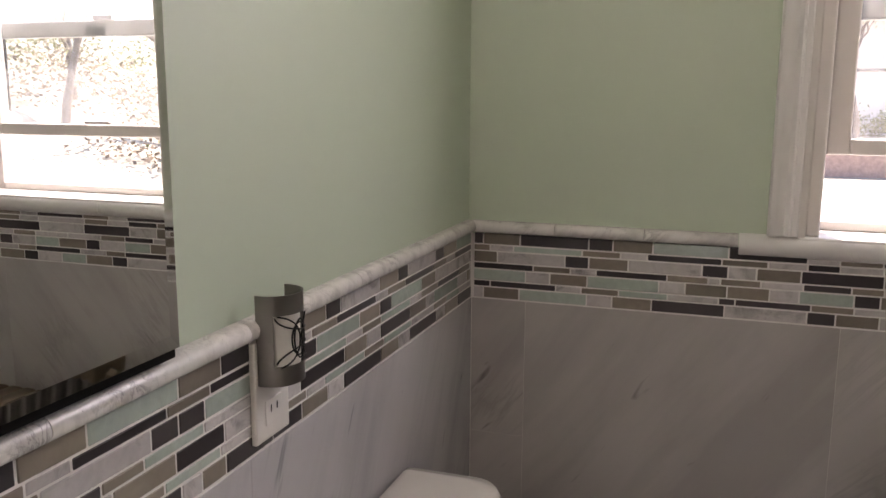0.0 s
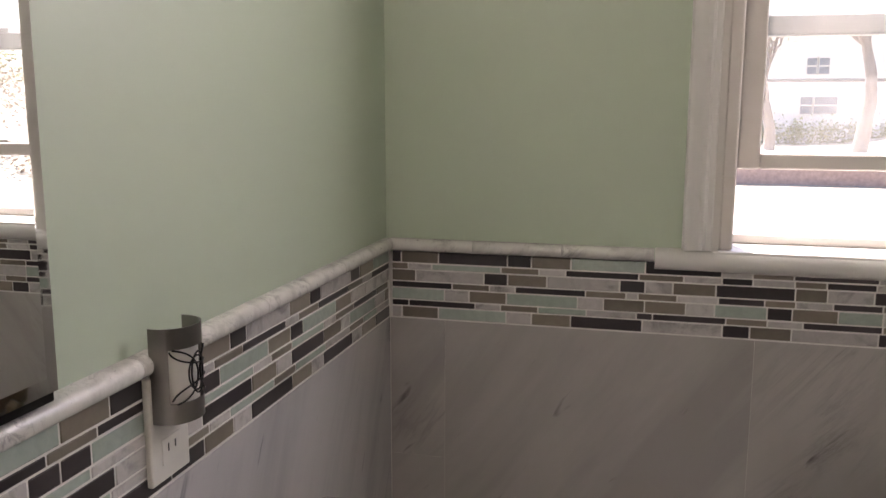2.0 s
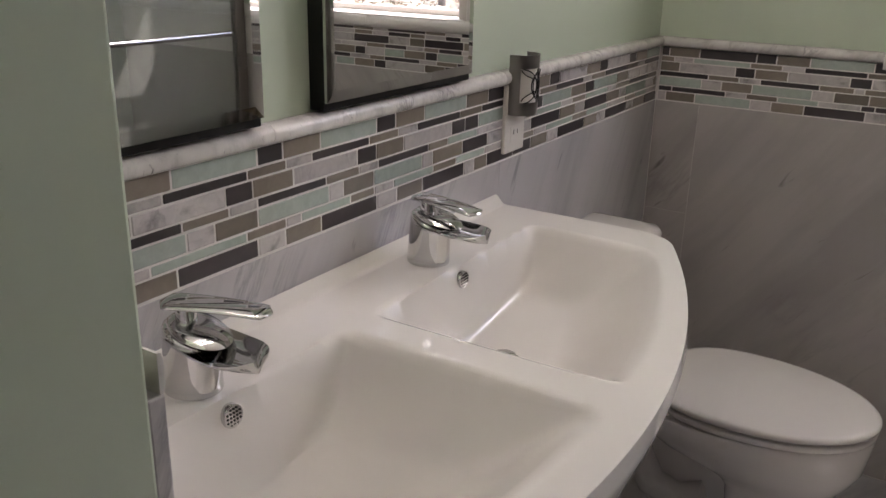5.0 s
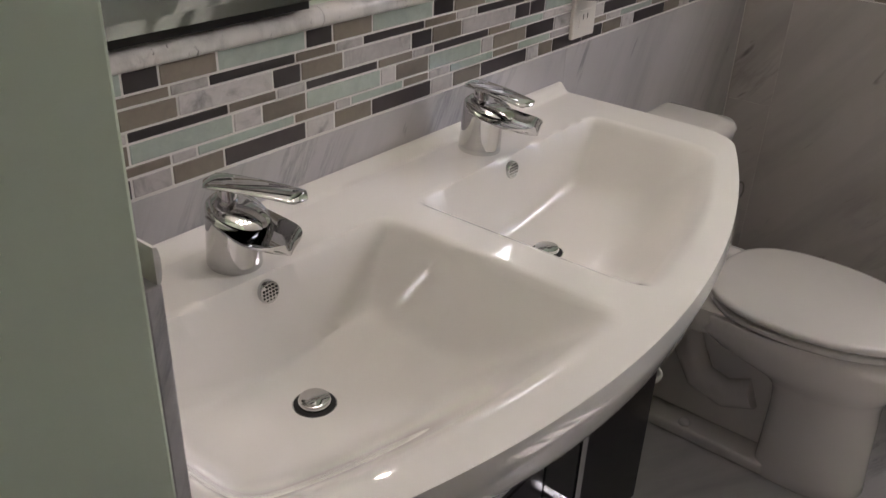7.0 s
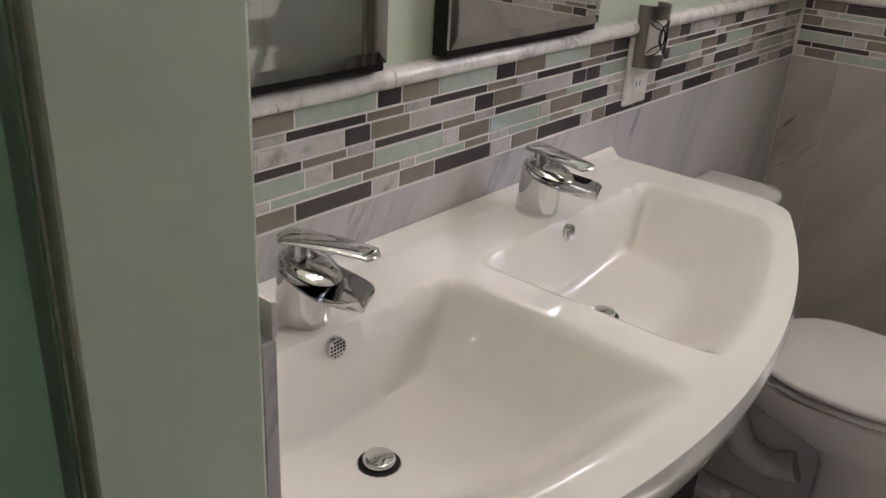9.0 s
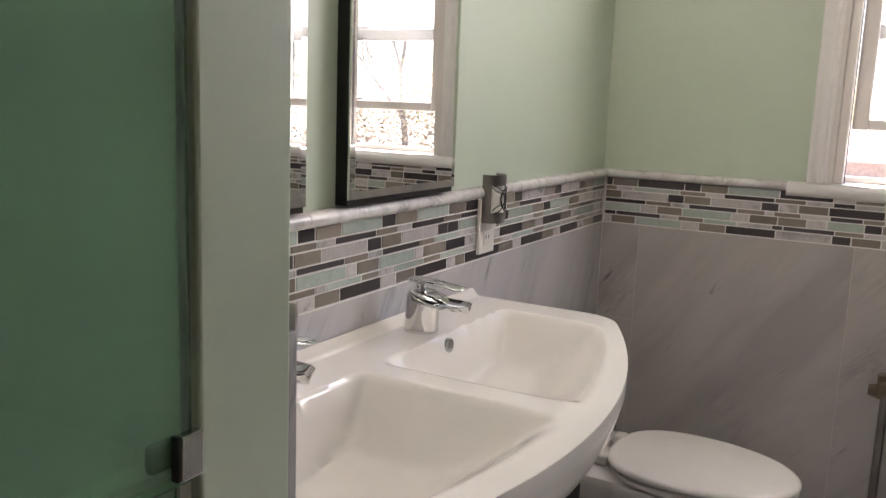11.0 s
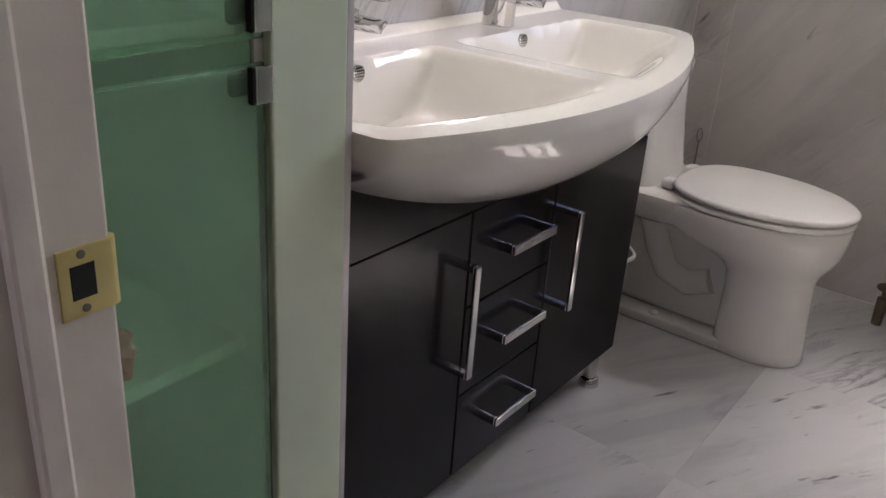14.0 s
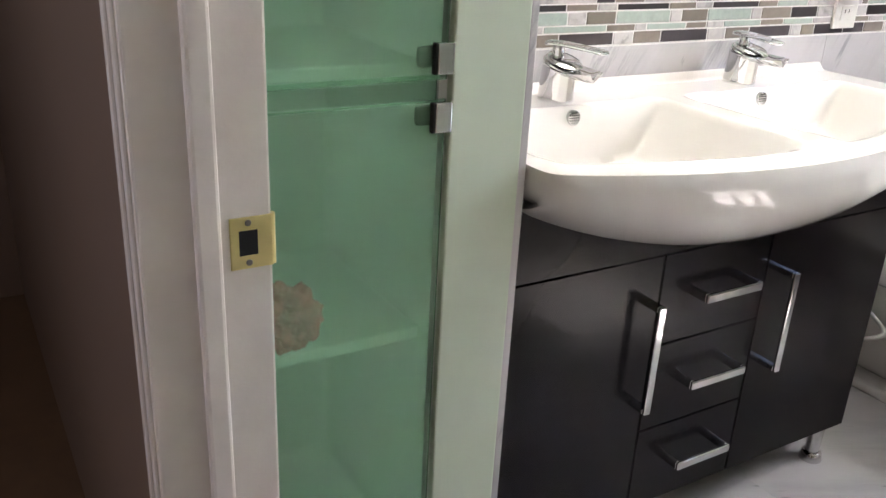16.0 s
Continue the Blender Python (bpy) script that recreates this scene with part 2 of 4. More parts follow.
def joined(bm, other):
    if bm is None:
        return other
    me = bpy.data.meshes.new("scratch")
    other.to_mesh(me)
    other.free()
    bm.from_mesh(me)
    bpy.data.meshes.remove(me)
    return bm


def cylinder(a, b, r, r2=None, sides=24, bevel=0.0, bm=None):
    a, b = Vector(a), Vector(b)
    bm2 = bmesh.new()
    bmesh.ops.create_cone(bm2, cap_ends=True, segments=sides, radius1=r, radius2=r if r2 is None else r2, depth=(b - a).length)
    if bevel:
        rims = [e for e in bm2.edges if abs(e.verts[0].co.z - e.verts[1].co.z) < 1e-6]
        bmesh.ops.bevel(bm2, geom=rims, offset=bevel, segments=2, profile=0.5, affect="EDGES")
    q = (b - a).to_track_quat("Z", "Y").to_matrix().to_4x4()
    bmesh.ops.transform(bm2, matrix=Matrix.Translation((a + b) / 2) @ q, verts=bm2.verts)
    return joined(bm, bm2)


def ball(c, r, scale=(1, 1, 1), bm=None, u=16, v=10):
    bm2 = bmesh.new()
    bmesh.ops.create_uvsphere(bm2, u_segments=u, v_segments=v, radius=r)
    for p in bm2.verts:
        p.co = Vector(c) + Vector((p.co.x * scale[0], p.co.y * scale[1], p.co.z * scale[2]))
    return joined(bm, bm2)


def loft(rings, caps=True, closed=True):
    """Skins a list of rings of points, each with the same count."""
    bm = bmesh.new()
    vs = [[bm.verts.new(p) for p in ring] for ring in rings]
    m = len(rings[0])
    for a, b in zip(vs, vs[1:]):
        for i in range(m if closed else m - 1):
            j = (i + 1) % m
            bm.faces.new((a[i], a[j], b[j], b[i]))
    if caps and closed:
        bm.faces.new(vs[0][::-1])
        bm.faces.new(vs[-1])
    return bm


def tube(points, r, sides=10, bm=None):
    pts = [Vector(p) for p in points]
    rings = []
    for i, p in enumerate(pts):
        d = (pts[min(i + 1, len(pts) - 1)] - pts[max(i - 1, 0)]).normalized()
        side = d.cross(Vector((0.31, 0.17, 0.93))).normalized()
        up = side.cross(d)
        rings.append([p + r * (math.cos(a) * side + math.sin(a) * up) for a in [2 * math.pi * k / sides for k in range(sides)]])
    return joined(bm, loft(rings))


def thing(name, at=(0, 0, 0), label="", category="", group=""):
    ob = new(name)
    ob.empty_display_size = 0.05
    ob.matrix_basis = Matrix.Translation(at)
    return tagged(ob, label, category, group)


def structure(name, bm, material, label="", category="", smooth=False):
    return tagged(finish(name, bm, material, None, "", smooth), label, category, "", "structure")


# ---- plan ----
WEST, NORTH, EAST = -0.60, 1.93, 1.62
CEIL = 2.42
BAND_LOW, BAND_TOP, RAIL_TOP = 0.936, 1.079, 1.105
WIN_X0, WIN_X1, WIN_Z0, WIN_Z1 = 0.042, 0.854, 1.103, 2.06
CLOSET_X, PART_Y0, PART_Y1 = -0.216, -0.193, -0.081
JAMB_X, DOOR_X1, SOUTH_Y0, SOUTH_Y1 = -0.057, 0.76, -0.602, -0.487


def wall_with_holes(u0, u1, z0, z1, holes):
    """Rectangles that leave the holes (u0, u1, z0, z1), all with one sill and head, open."""
    cells, u = [], u0
    for a, b, lo, hi in holes:
        cells.append((u, a, z0, z1))
        if lo > z0:
            cells.append((a, b, z0, lo))
        cells.append((a, b, hi, z1))
        u = b
    cells.append((u, u1, z0, z1))
    return cells


bm = None
for a, b, lo, hi in wall_with_holes(WEST - 0.15, EAST + 0.15, -0.12, CEIL, [(WIN_X0, WIN_X1, WIN_Z0, WIN_Z1)]):
    bm = box(a, b, NORTH + 0.01, NORTH + 0.16, lo, hi, bm=bm)
wall_north = structure("wall_north", bm, PAINT, "pale sage green painted wall above marble wainscot", "wall")
wall_west = structure("wall_west", box(WEST - 0.15, WEST - 0.01, -0.52, NORTH + 0.01, -0.12, CEIL), PAINT, "pale sage green painted wall above marble wainscot", "wall")
wall_east = structure("wall_east", box(EAST, EAST + 0.15, -2.4, NORTH + 0.01, -0.12, CEIL), SHOWER_WALL, "grey plain wall behind the shower screen", "wall")
partition = structure("wall_partition", box(WEST - 0.009, CLOSET_X, PART_Y0, PART_Y1, 0, CEIL, 0.003), PAINT, "pale green painted end of a short partition wall", "wall")
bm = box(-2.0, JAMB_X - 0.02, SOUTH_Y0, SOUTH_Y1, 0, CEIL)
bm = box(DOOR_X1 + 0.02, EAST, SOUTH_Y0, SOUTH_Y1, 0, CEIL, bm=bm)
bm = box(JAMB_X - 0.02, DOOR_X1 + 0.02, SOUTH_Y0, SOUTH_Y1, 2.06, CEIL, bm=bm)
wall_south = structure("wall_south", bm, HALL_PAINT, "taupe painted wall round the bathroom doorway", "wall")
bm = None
# unseen opening, added to let light into the hall
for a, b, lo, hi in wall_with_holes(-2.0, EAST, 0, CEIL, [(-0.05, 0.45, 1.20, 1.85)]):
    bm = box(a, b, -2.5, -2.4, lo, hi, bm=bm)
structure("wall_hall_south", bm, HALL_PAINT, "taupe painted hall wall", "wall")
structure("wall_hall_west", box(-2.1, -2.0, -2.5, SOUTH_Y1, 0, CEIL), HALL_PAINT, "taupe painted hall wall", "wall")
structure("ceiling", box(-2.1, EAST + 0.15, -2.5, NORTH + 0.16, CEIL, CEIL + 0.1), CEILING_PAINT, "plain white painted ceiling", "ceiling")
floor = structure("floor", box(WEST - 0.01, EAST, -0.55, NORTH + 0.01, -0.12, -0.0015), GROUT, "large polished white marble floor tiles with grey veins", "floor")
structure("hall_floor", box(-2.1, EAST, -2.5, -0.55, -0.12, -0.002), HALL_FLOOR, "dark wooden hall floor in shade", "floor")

# ---- window ----
def add_window(name, x0, x1, label):
    """A double-hung window with its lower sash raised a hand's breadth, casing and lining."""
    w = thing(name, (x0, NORTH, WIN_Z0), label, "window")
    w["kind"] = "structure"
    y = NORTH
    for side in (-1, 1):
        edge = x0 if side < 0 else x1
        profile = [(0.0, -0.012), (0.0, 0.010), (0.003, 0.013), (0.012, 0.013), (0.014, 0.017), (0.018, 0.019), (0.022, 0.017), (0.026, 0.015), (0.034, 0.016), (0.040, 0.020), (0.045, 0.024), (0.051, 0.025), (0.054, 0.022), (0.055, 0.014), (0.055, -0.012)]
        bm = loft([[(edge + side * u, y - p, z) for u, p in profile] for z in (WIN_Z0 + 0.004, WIN_Z1)])
        part("window_casing", bm, TRIM, w, "", 30)
        lo, hi = sorted((edge, edge - side * 0.012))
        part("window_lining", box(lo, hi, y - 0.01, y + 0.158, WIN_Z0, WIN_Z1), VINYL, w)
        lo, hi = sorted((edge - side * 0.012, edge - side * 0.038))
        part("sash_stop", box(lo, hi, y + 0.006, y + 0.044, WIN_Z0 + 0.004, WIN_Z1, 0.004), VINYL, w)
        # dark strip puts the shade of the gap beside the sash into colour
        lo, hi = sorted((edge - side * 0.012, edge - side * 0.0400))
        part("sash_gap_shade", box(lo, hi, y + 0.045, y + 0.054, WIN_Z0 + 0.005, WIN_Z1, 0.0005), DARK_METAL, w, "dark strip painted for the shade in the gap beside the sash")
        lo, hi = sorted((edge - side * 0.069, edge - side * 0.0745))
        part("sash_track", box(lo, hi, y + 0.098, y + 0.104, WIN_Z0 + 0.215, WIN_Z0 + 0.404, 0.001), DARK_METAL, w, "dark sash track")
        lo, hi = sorted((edge - side * 0.012, edge - side * 0.032))
        part("screen_track", box(lo, hi, y + 0.098, y + 0.125, WIN_Z0 + 0.004, WIN_Z0 + 0.40, 0.002), VINYL, w)
    part("screen_rail", box(x0 + 0.032, x1 - 0.032, y + 0.10, y + 0.125, WIN_Z0 + 0.004, WIN_Z0 + 0.022, 0.002), VINYL, w)
    part("head_casing", box(x0 - 0.055, x1 + 0.055, y - 0.022, y + 0.012, WIN_Z1, WIN_Z1 + 0.10, 0.004), TRIM, w)
    part("window_stool", box(x0, x1, y - 0.012, y + 0.158, WIN_Z0 - 0.02, WIN_Z0 + 0.004, 0.004), TRIM, w)

    def sash(yy, z0, z1, stile, rail, mat):
        a, b = x0 + 0.041, x1 - 0.041
        s = part("sash", box(a, a + stile, yy, yy + 0.03, z0, z1, 0.004), mat, w)
        part("stile", box(b - stile, b, yy, yy + 0.03, z0, z1, 0.004), mat, s)
        part("rail", box(a + stile, b - stile, yy, yy + 0.028, z0, z0 + rail, 0.004), mat, s)
        part("rail", box(a + stile, b - stile, yy, yy + 0.028, z1 - rail, z1, 0.004), mat, s)
        pane = part("pane", box(a + stile, b - stile, yy + 0.012, yy + 0.016, z0 + rail, z1 - rail), GLASS, s, "clear window pane")
        pane.visible_shadow = False
        return s
    lower = sash(y + 0.055, WIN_Z0 + 0.155, WIN_Z0 + 0.60, 0.042, 0.030, VINYL)
    part("sash_lift", box((x0 + x1) / 2 - 0.04, (x0 + x1) / 2 + 0.04, y + 0.043, y + 0.056, WIN_Z0 + 0.186, WIN_Z0 + 0.194, 0.003), VINYL, lower)
    upper = sash(y + 0.092, WIN_Z0 + 0.405, WIN_Z1, 0.036, 0.040, VINYL_IN_SHADE)
    part("sash_lock", box((x0 + x1) / 2 - 0.03, (x0 + x1) / 2 + 0.03, y + 0.085, y + 0.10, WIN_Z0 + 0.445, WIN_Z0 + 0.457, 0.003), VINYL_IN_SHADE, upper)
    return w


add_window("window_1", WIN_X0, WIN_X1, "white double-hung window with the lower sash raised a little")
opening_fill(0.45, 2.06, 1.89, 0.66, 0.32, 2.0)
# added warm lamp that brightens the hall from its unseen wall opening
opening_fill(0.2, -2.46, 1.52, 0.46, 0.6, 0.95, (1.0, 0.90, 0.80))

# ---- doorway ----
door_frame = thing("door_frame", (JAMB_X, SOUTH_Y0, 0), "off-white painted door frame with moulded casing and a brass strike plate", "door frame")
door_frame["kind"] = "structure"
jamb = part("jamb", box(JAMB_X - 0.02, JAMB_X, SOUTH_Y0 - 0.004, SOUTH_Y1 + 0.004, 0, 2.06, 0.003), OLD_TRIM, door_frame)
part("jamb", box(DOOR_X1, DOOR_X1 + 0.02, SOUTH_Y0 - 0.004, SOUTH_Y1 + 0.004, 0, 2.06, 0.003), OLD_TRIM, door_frame)
part("head_jamb", box(JAMB_X - 0.02, DOOR_X1 + 0.02, SOUTH_Y0 - 0.004, SOUTH_Y1 + 0.004, 2.04, 2.06, 0.002), OLD_TRIM, door_frame)
part("door_stop", box(JAMB_X, JAMB_X + 0.012, -0.558, -0.534, 0, 2.04, 0.004), OLD_TRIM, door_frame)
bm = None
for a, b, proud in ((0.004, 0.016, 0.008), (0.016, 0.022, 0.005), (0.022, 0.034, 0.010)):
    bm = box(JAMB_X - b, JAMB_X - a, SOUTH_Y0 - proud, SOUTH_Y0 + 0.001, 0, 2.10, 0.0025, bm=bm)
part("casing", bm, OLD_TRIM, door_frame)
strike = part("strike_plate", box(JAMB_X, JAMB_X + 0.0022, -0.5245, SOUTH_Y1 + 0.004, 0.850, 0.902, 0.0008), BRASS, door_frame, "pale brass strike plate")
part("latch_hole", box(JAMB_X + 0.002, JAMB_X + 0.0028, -0.516, -0.498, 0.864, 0.889, 0.0002), BLACK, strike)
part("strike_lip", joined(cylinder((JAMB_X - 0.0025, SOUTH_Y1 + 0.0035, 0.851), (JAMB_X - 0.0025, SOUTH_Y1 + 0.0035, 0.902), 0.0045, sides=14), box(JAMB_X - 0.009, JAMB_X - 0.002, SOUTH_Y1 + 0.0055, SOUTH_Y1 + 0.0075, 0.853, 0.900, 0.0008)), BRASS, strike, "", 40)
for z in (0.8565, 0.8965):
    part("screw", cylinder((JAMB_X + 0.002, -0.507, z), (JAMB_X + 0.0034, -0.507, z), 0.0032, sides=12, bevel=0.0005), STEEL, strike)

# ---- linen closet ----
closet = thing("linen_closet", (-0.4, -0.35, 0), "built-in linen closet with green frosted glass doors and white shelves", "closet")
GX = CLOSET_X - 0.006
part("closet_back", box(WEST, WEST + 0.012, SOUTH_Y1, PART_Y0, 0.0, CEIL), SHELF_WHITE, closet)
part("closet_side", box(WEST + 0.012, GX - 0.006, SOUTH_Y1, SOUTH_Y1 + 0.012, 0.0, CEIL), SHELF_WHITE, closet)
part("closet_side", box(WEST + 0.012, GX - 0.006, PART_Y0 - 0.012, PART_Y0, 0.0, CEIL), SHELF_WHITE, closet)
for z in (0.22, 0.626, 0.996, 1.40, 1.80):
    part("shelf", box(WEST + 0.012, GX - 0.035, SOUTH_Y1 + 0.012, PART_Y0 - 0.012, z - 0.018, z, 0.003), SHELF_WHITE, closet)
upper_door = part("glass_door", box(GX - 0.006, GX, SOUTH_Y1 + 0.003, PART_Y0 - 0.004, 0.979, 2.05, 0.0008), FROST, closet, "green frosted glass door")
lower_door = part("glass_door", box(GX - 0.006, GX, SOUTH_Y1 + 0.003, PART_Y0 - 0.004, 0.03, 0.955, 0.0008), FROST, closet, "green frosted glass door")
part("glass_rail", box(GX - 0.013, GX - 0.0085, SOUTH_Y1 + 0.013, PART_Y0 - 0.013, 0.950, 0.984, 0.0006), FROST, closet, "green frosted glass strip between the doors")
for d in (upper_door, lower_door):
    d.visible_shadow = False
for z, owner in ((1.006, upper_door), (0.934, lower_door)):
    for y in (PART_Y0 - 0.012, SOUTH_Y1 + 0.020):
        clip = part("hinge_clip", box(GX, GX + 0.010, y - 0.0115, y + 0.0115, z - 0.019, z + 0.019, 0.0015), CHROME, owner, "chrome glass clip")
        # added black strip that paints the dark, shaded side of the chrome clip
        part("clip_side_shade", box(GX + 0.0002, GX + 0.0085, y - 0.0150, y - 0.0117, z - 0.019, z + 0.019, 0.0008), BLACK, clip)
        part("back_plate", box(GX - 0.018, GX - 0.0068, y - 0.030, y + 0.006, z - 0.013, z + 0.013, 0.006), BLACK, clip)
part("sticker", box(GX, GX + 0.0006, -0.341, -0.325, 0.316, 0.356), RED_LABEL, lower_door, "small red sticker")
red = thing("plastic_bag", (-0.272, -0.385, 0.626), "crumpled red plastic bag lying on a closet shelf", "bag")
bm = bmesh.new()
bmesh.ops.create_icosphere(bm, subdivisions=5, radius=1.0)
for v in bm.verts:
    k = 1 + 0.40 * noise.noise(v.co * 2.4) + 0.30 * abs(noise.noise(v.co * 6)) + 0.12 * noise.noise(v.co * 14)
    v.co = (-0.276 + v.co.x * 0.034 * k, -0.392 + v.co.y * 0.042 * k, max(0.6265, 0.668 + v.co.z * 0.040 * k))
part("bag_body", bm, RED_CLOTH, red, "", 60)

# ---- washbasin top ----
SINK_Y0, SINK_Y1, SINK_TOP = -0.067, 1.030, 0.860
BASINS = ((-0.036, 0.418), (0.480, 0.945))
DRAINS = ((-0.379, 0.194), (-0.381, 0.671))


def sink_front(y):
    t = (y - 0.40) / 0.60
    return -0.090 - 0.155 * t * t


def smooth01(t):
    t = max(0.0, min(1.0, t))
    return t * t * (3 - 2 * t)


def soft_min(values, k=0.018):
    return -k * math.log(sum(math.exp(-v / k) for v in values))


def sink_height(x, y):
    z = SINK_TOP
    z += 0.016 * smooth01((-0.578 - x) / 0.02)
    front = sink_front(y)
    z -= (0.004 + 0.010 * max(0.0, 1 - ((y - 0.45) / 0.58) ** 2)) * max(0.0, (x - (front - 0.055)) / 0.055)
    for (y0, y1), (dx, dy) in zip(BASINS, DRAINS):
        # distance inside the basin's rim, each wall with its own slope
        d = soft_min(((x + 0.478) / 0.032, (front - 0.038 - x) / 0.150, (y - y0) / 0.085, (y1 - y) / 0.085), 0.13)
        far = math.hypot(x - dx, y - dy)
        floor_z = 0.122 - 0.048 * min(1.0, far / 0.3)
        e = max(0.0, min(1.0, d))
        z -= floor_z * (0.4 * smooth01(e) + 0.6 * (1 - (1 - e) ** 2))
    return z


def make_sink_top():
    nu, nv = 150, 70
    bm = bmesh.new()
    grid = []
    for i in range(nu + 1):
        y = SINK_Y0 + (SINK_Y1 - SINK_Y0) * i / nu
        f = sink_front(y)
        # the end corners are rounded in plan
        e = min(y - SINK_Y0, SINK_Y1 - y)
        if e < 0.03:
            f -= 0.03 - math.sqrt(max(0.0, 0.03 ** 2 - (0.03 - e) ** 2))
        row = []
        for j in range(nv + 1):
            x = WEST + 0.001 + (f - WEST) * j / nv
            row.append(bm.verts.new((x, y, sink_height(x, y))))
        grid.append(row)
    for i in range(nu):
        for j in range(nv):
            bm.faces.new((grid[i][j], grid[i][j + 1], grid[i + 1][j + 1], grid[i + 1][j]))
    # apron: rounded lip, then a belly that sweeps back under the rim, deepest in the middle
    ring = [grid[0][j] for j in range(nv + 1)] + [grid[i][nv] for i in range(1, nu + 1)] + [grid[nu][j] for j in range(nv - 1, -1, -1)]
    cx, cy = -0.48, 0.45
    levels = 12
    last = ring
    for k in range(1, levels + 1):
        t = k / levels
        now = []
        for v in ring:
            y = v.co.y
            b = 1 - abs((y - 0.45) / 0.58) ** 2.2
            depth = 0.055 + 0.106 * max(0.0, b)
            inset = 0.115 * t ** 2.6
            px = v.co.x
            back = smooth01((px - WEST) / 0.1)
            out = 0.004 * math.sin(math.pi * min(1.0, t * 5))
            side = 0.06 * t ** 2.4 * back
            x = px - (inset - out) * back * smooth01((px + 0.58) / 0.3)
            y2 = y + (side if y < cy else -side) * (1 if (y - SINK_Y0 < 0.012 or SINK_Y1 - y < 0.012) else abs((y - cy) / 0.58) ** 6)
            now.append(bm.verts.new((x, y2, v.co.z - 0.006 * smooth01(t * 8) - depth * t)))
        for i in range(len(ring) - 1):
            bm.faces.new((last[i], now[i], now[i + 1], last[i + 1]))
        last = now
    return bm


sink = thing("double_washbasin", (-0.35, 0.45, 0.86), "glossy white porcelain double washbasin top with a bowed front", "sink")
basin = part("basin_top", make_sink_top(), PORCELAIN, sink, "", 50)
for (dx, dy), (y0, y1) in zip(DRAINS, BASINS):
    z = sink_height(dx, dy)
    drain = part("drain", cylinder((dx, dy, z - 0.01), (dx, dy, z + 0.004), 0.031, 0.029, 32, 0.002), CHROME, sink, "chrome pop-up drain", 40)
    part("drain_well", cylinder((dx, dy, z + 0.003), (dx, dy, z + 0.0048), 0.0235, sides=28), BLACK, drain)
    part("stopper", cylinder((dx, dy, z + 0.004), (dx, dy, z + 0.013), 0.019, 0.018, 28, 0.003), CHROME, drain, "", 40)
    # overflow grille on the back wall of the basin
    ox, oz, oy = -0.472, 0.839, (0.215 if dy < 0.4 else 0.697)
    a, b = Vector((ox - 0.012, oy, oz)), Vector((ox + 0.004, oy, oz + 0.001))
    grille = part("overflow", cylinder(a, b, 0.0145, 0.0135, 26, 0.001), CHROME, sink, "chrome overflow grille", 40)
    bm = None
    for p in range(-2, 3):
        for q in range(-2, 3):
            if p * p + q * q <= 5:
                c = b + Vector((0, p * 0.0046, q * 0.0046))
                bm = cylinder(c - Vector((0.001, 0, 0)), c + Vector((0.0006, 0, 0)), 0.0014, sides=8, bm=bm)
    part("overflow_holes", bm, BLACK, grille)


def oval(cx, rx, ry, z, tilt=0.0, n=36, flat=2.0):
    pts = []
    for i in range(n):
        a = 2 * math.pi * i / n
        dx, dy = rx * math.cos(a), ry * math.copysign(abs(math.sin(a)) ** (2 / flat), math.sin(a))
        pts.append((cx + dx, dy, z + tilt * dx))
    return pts


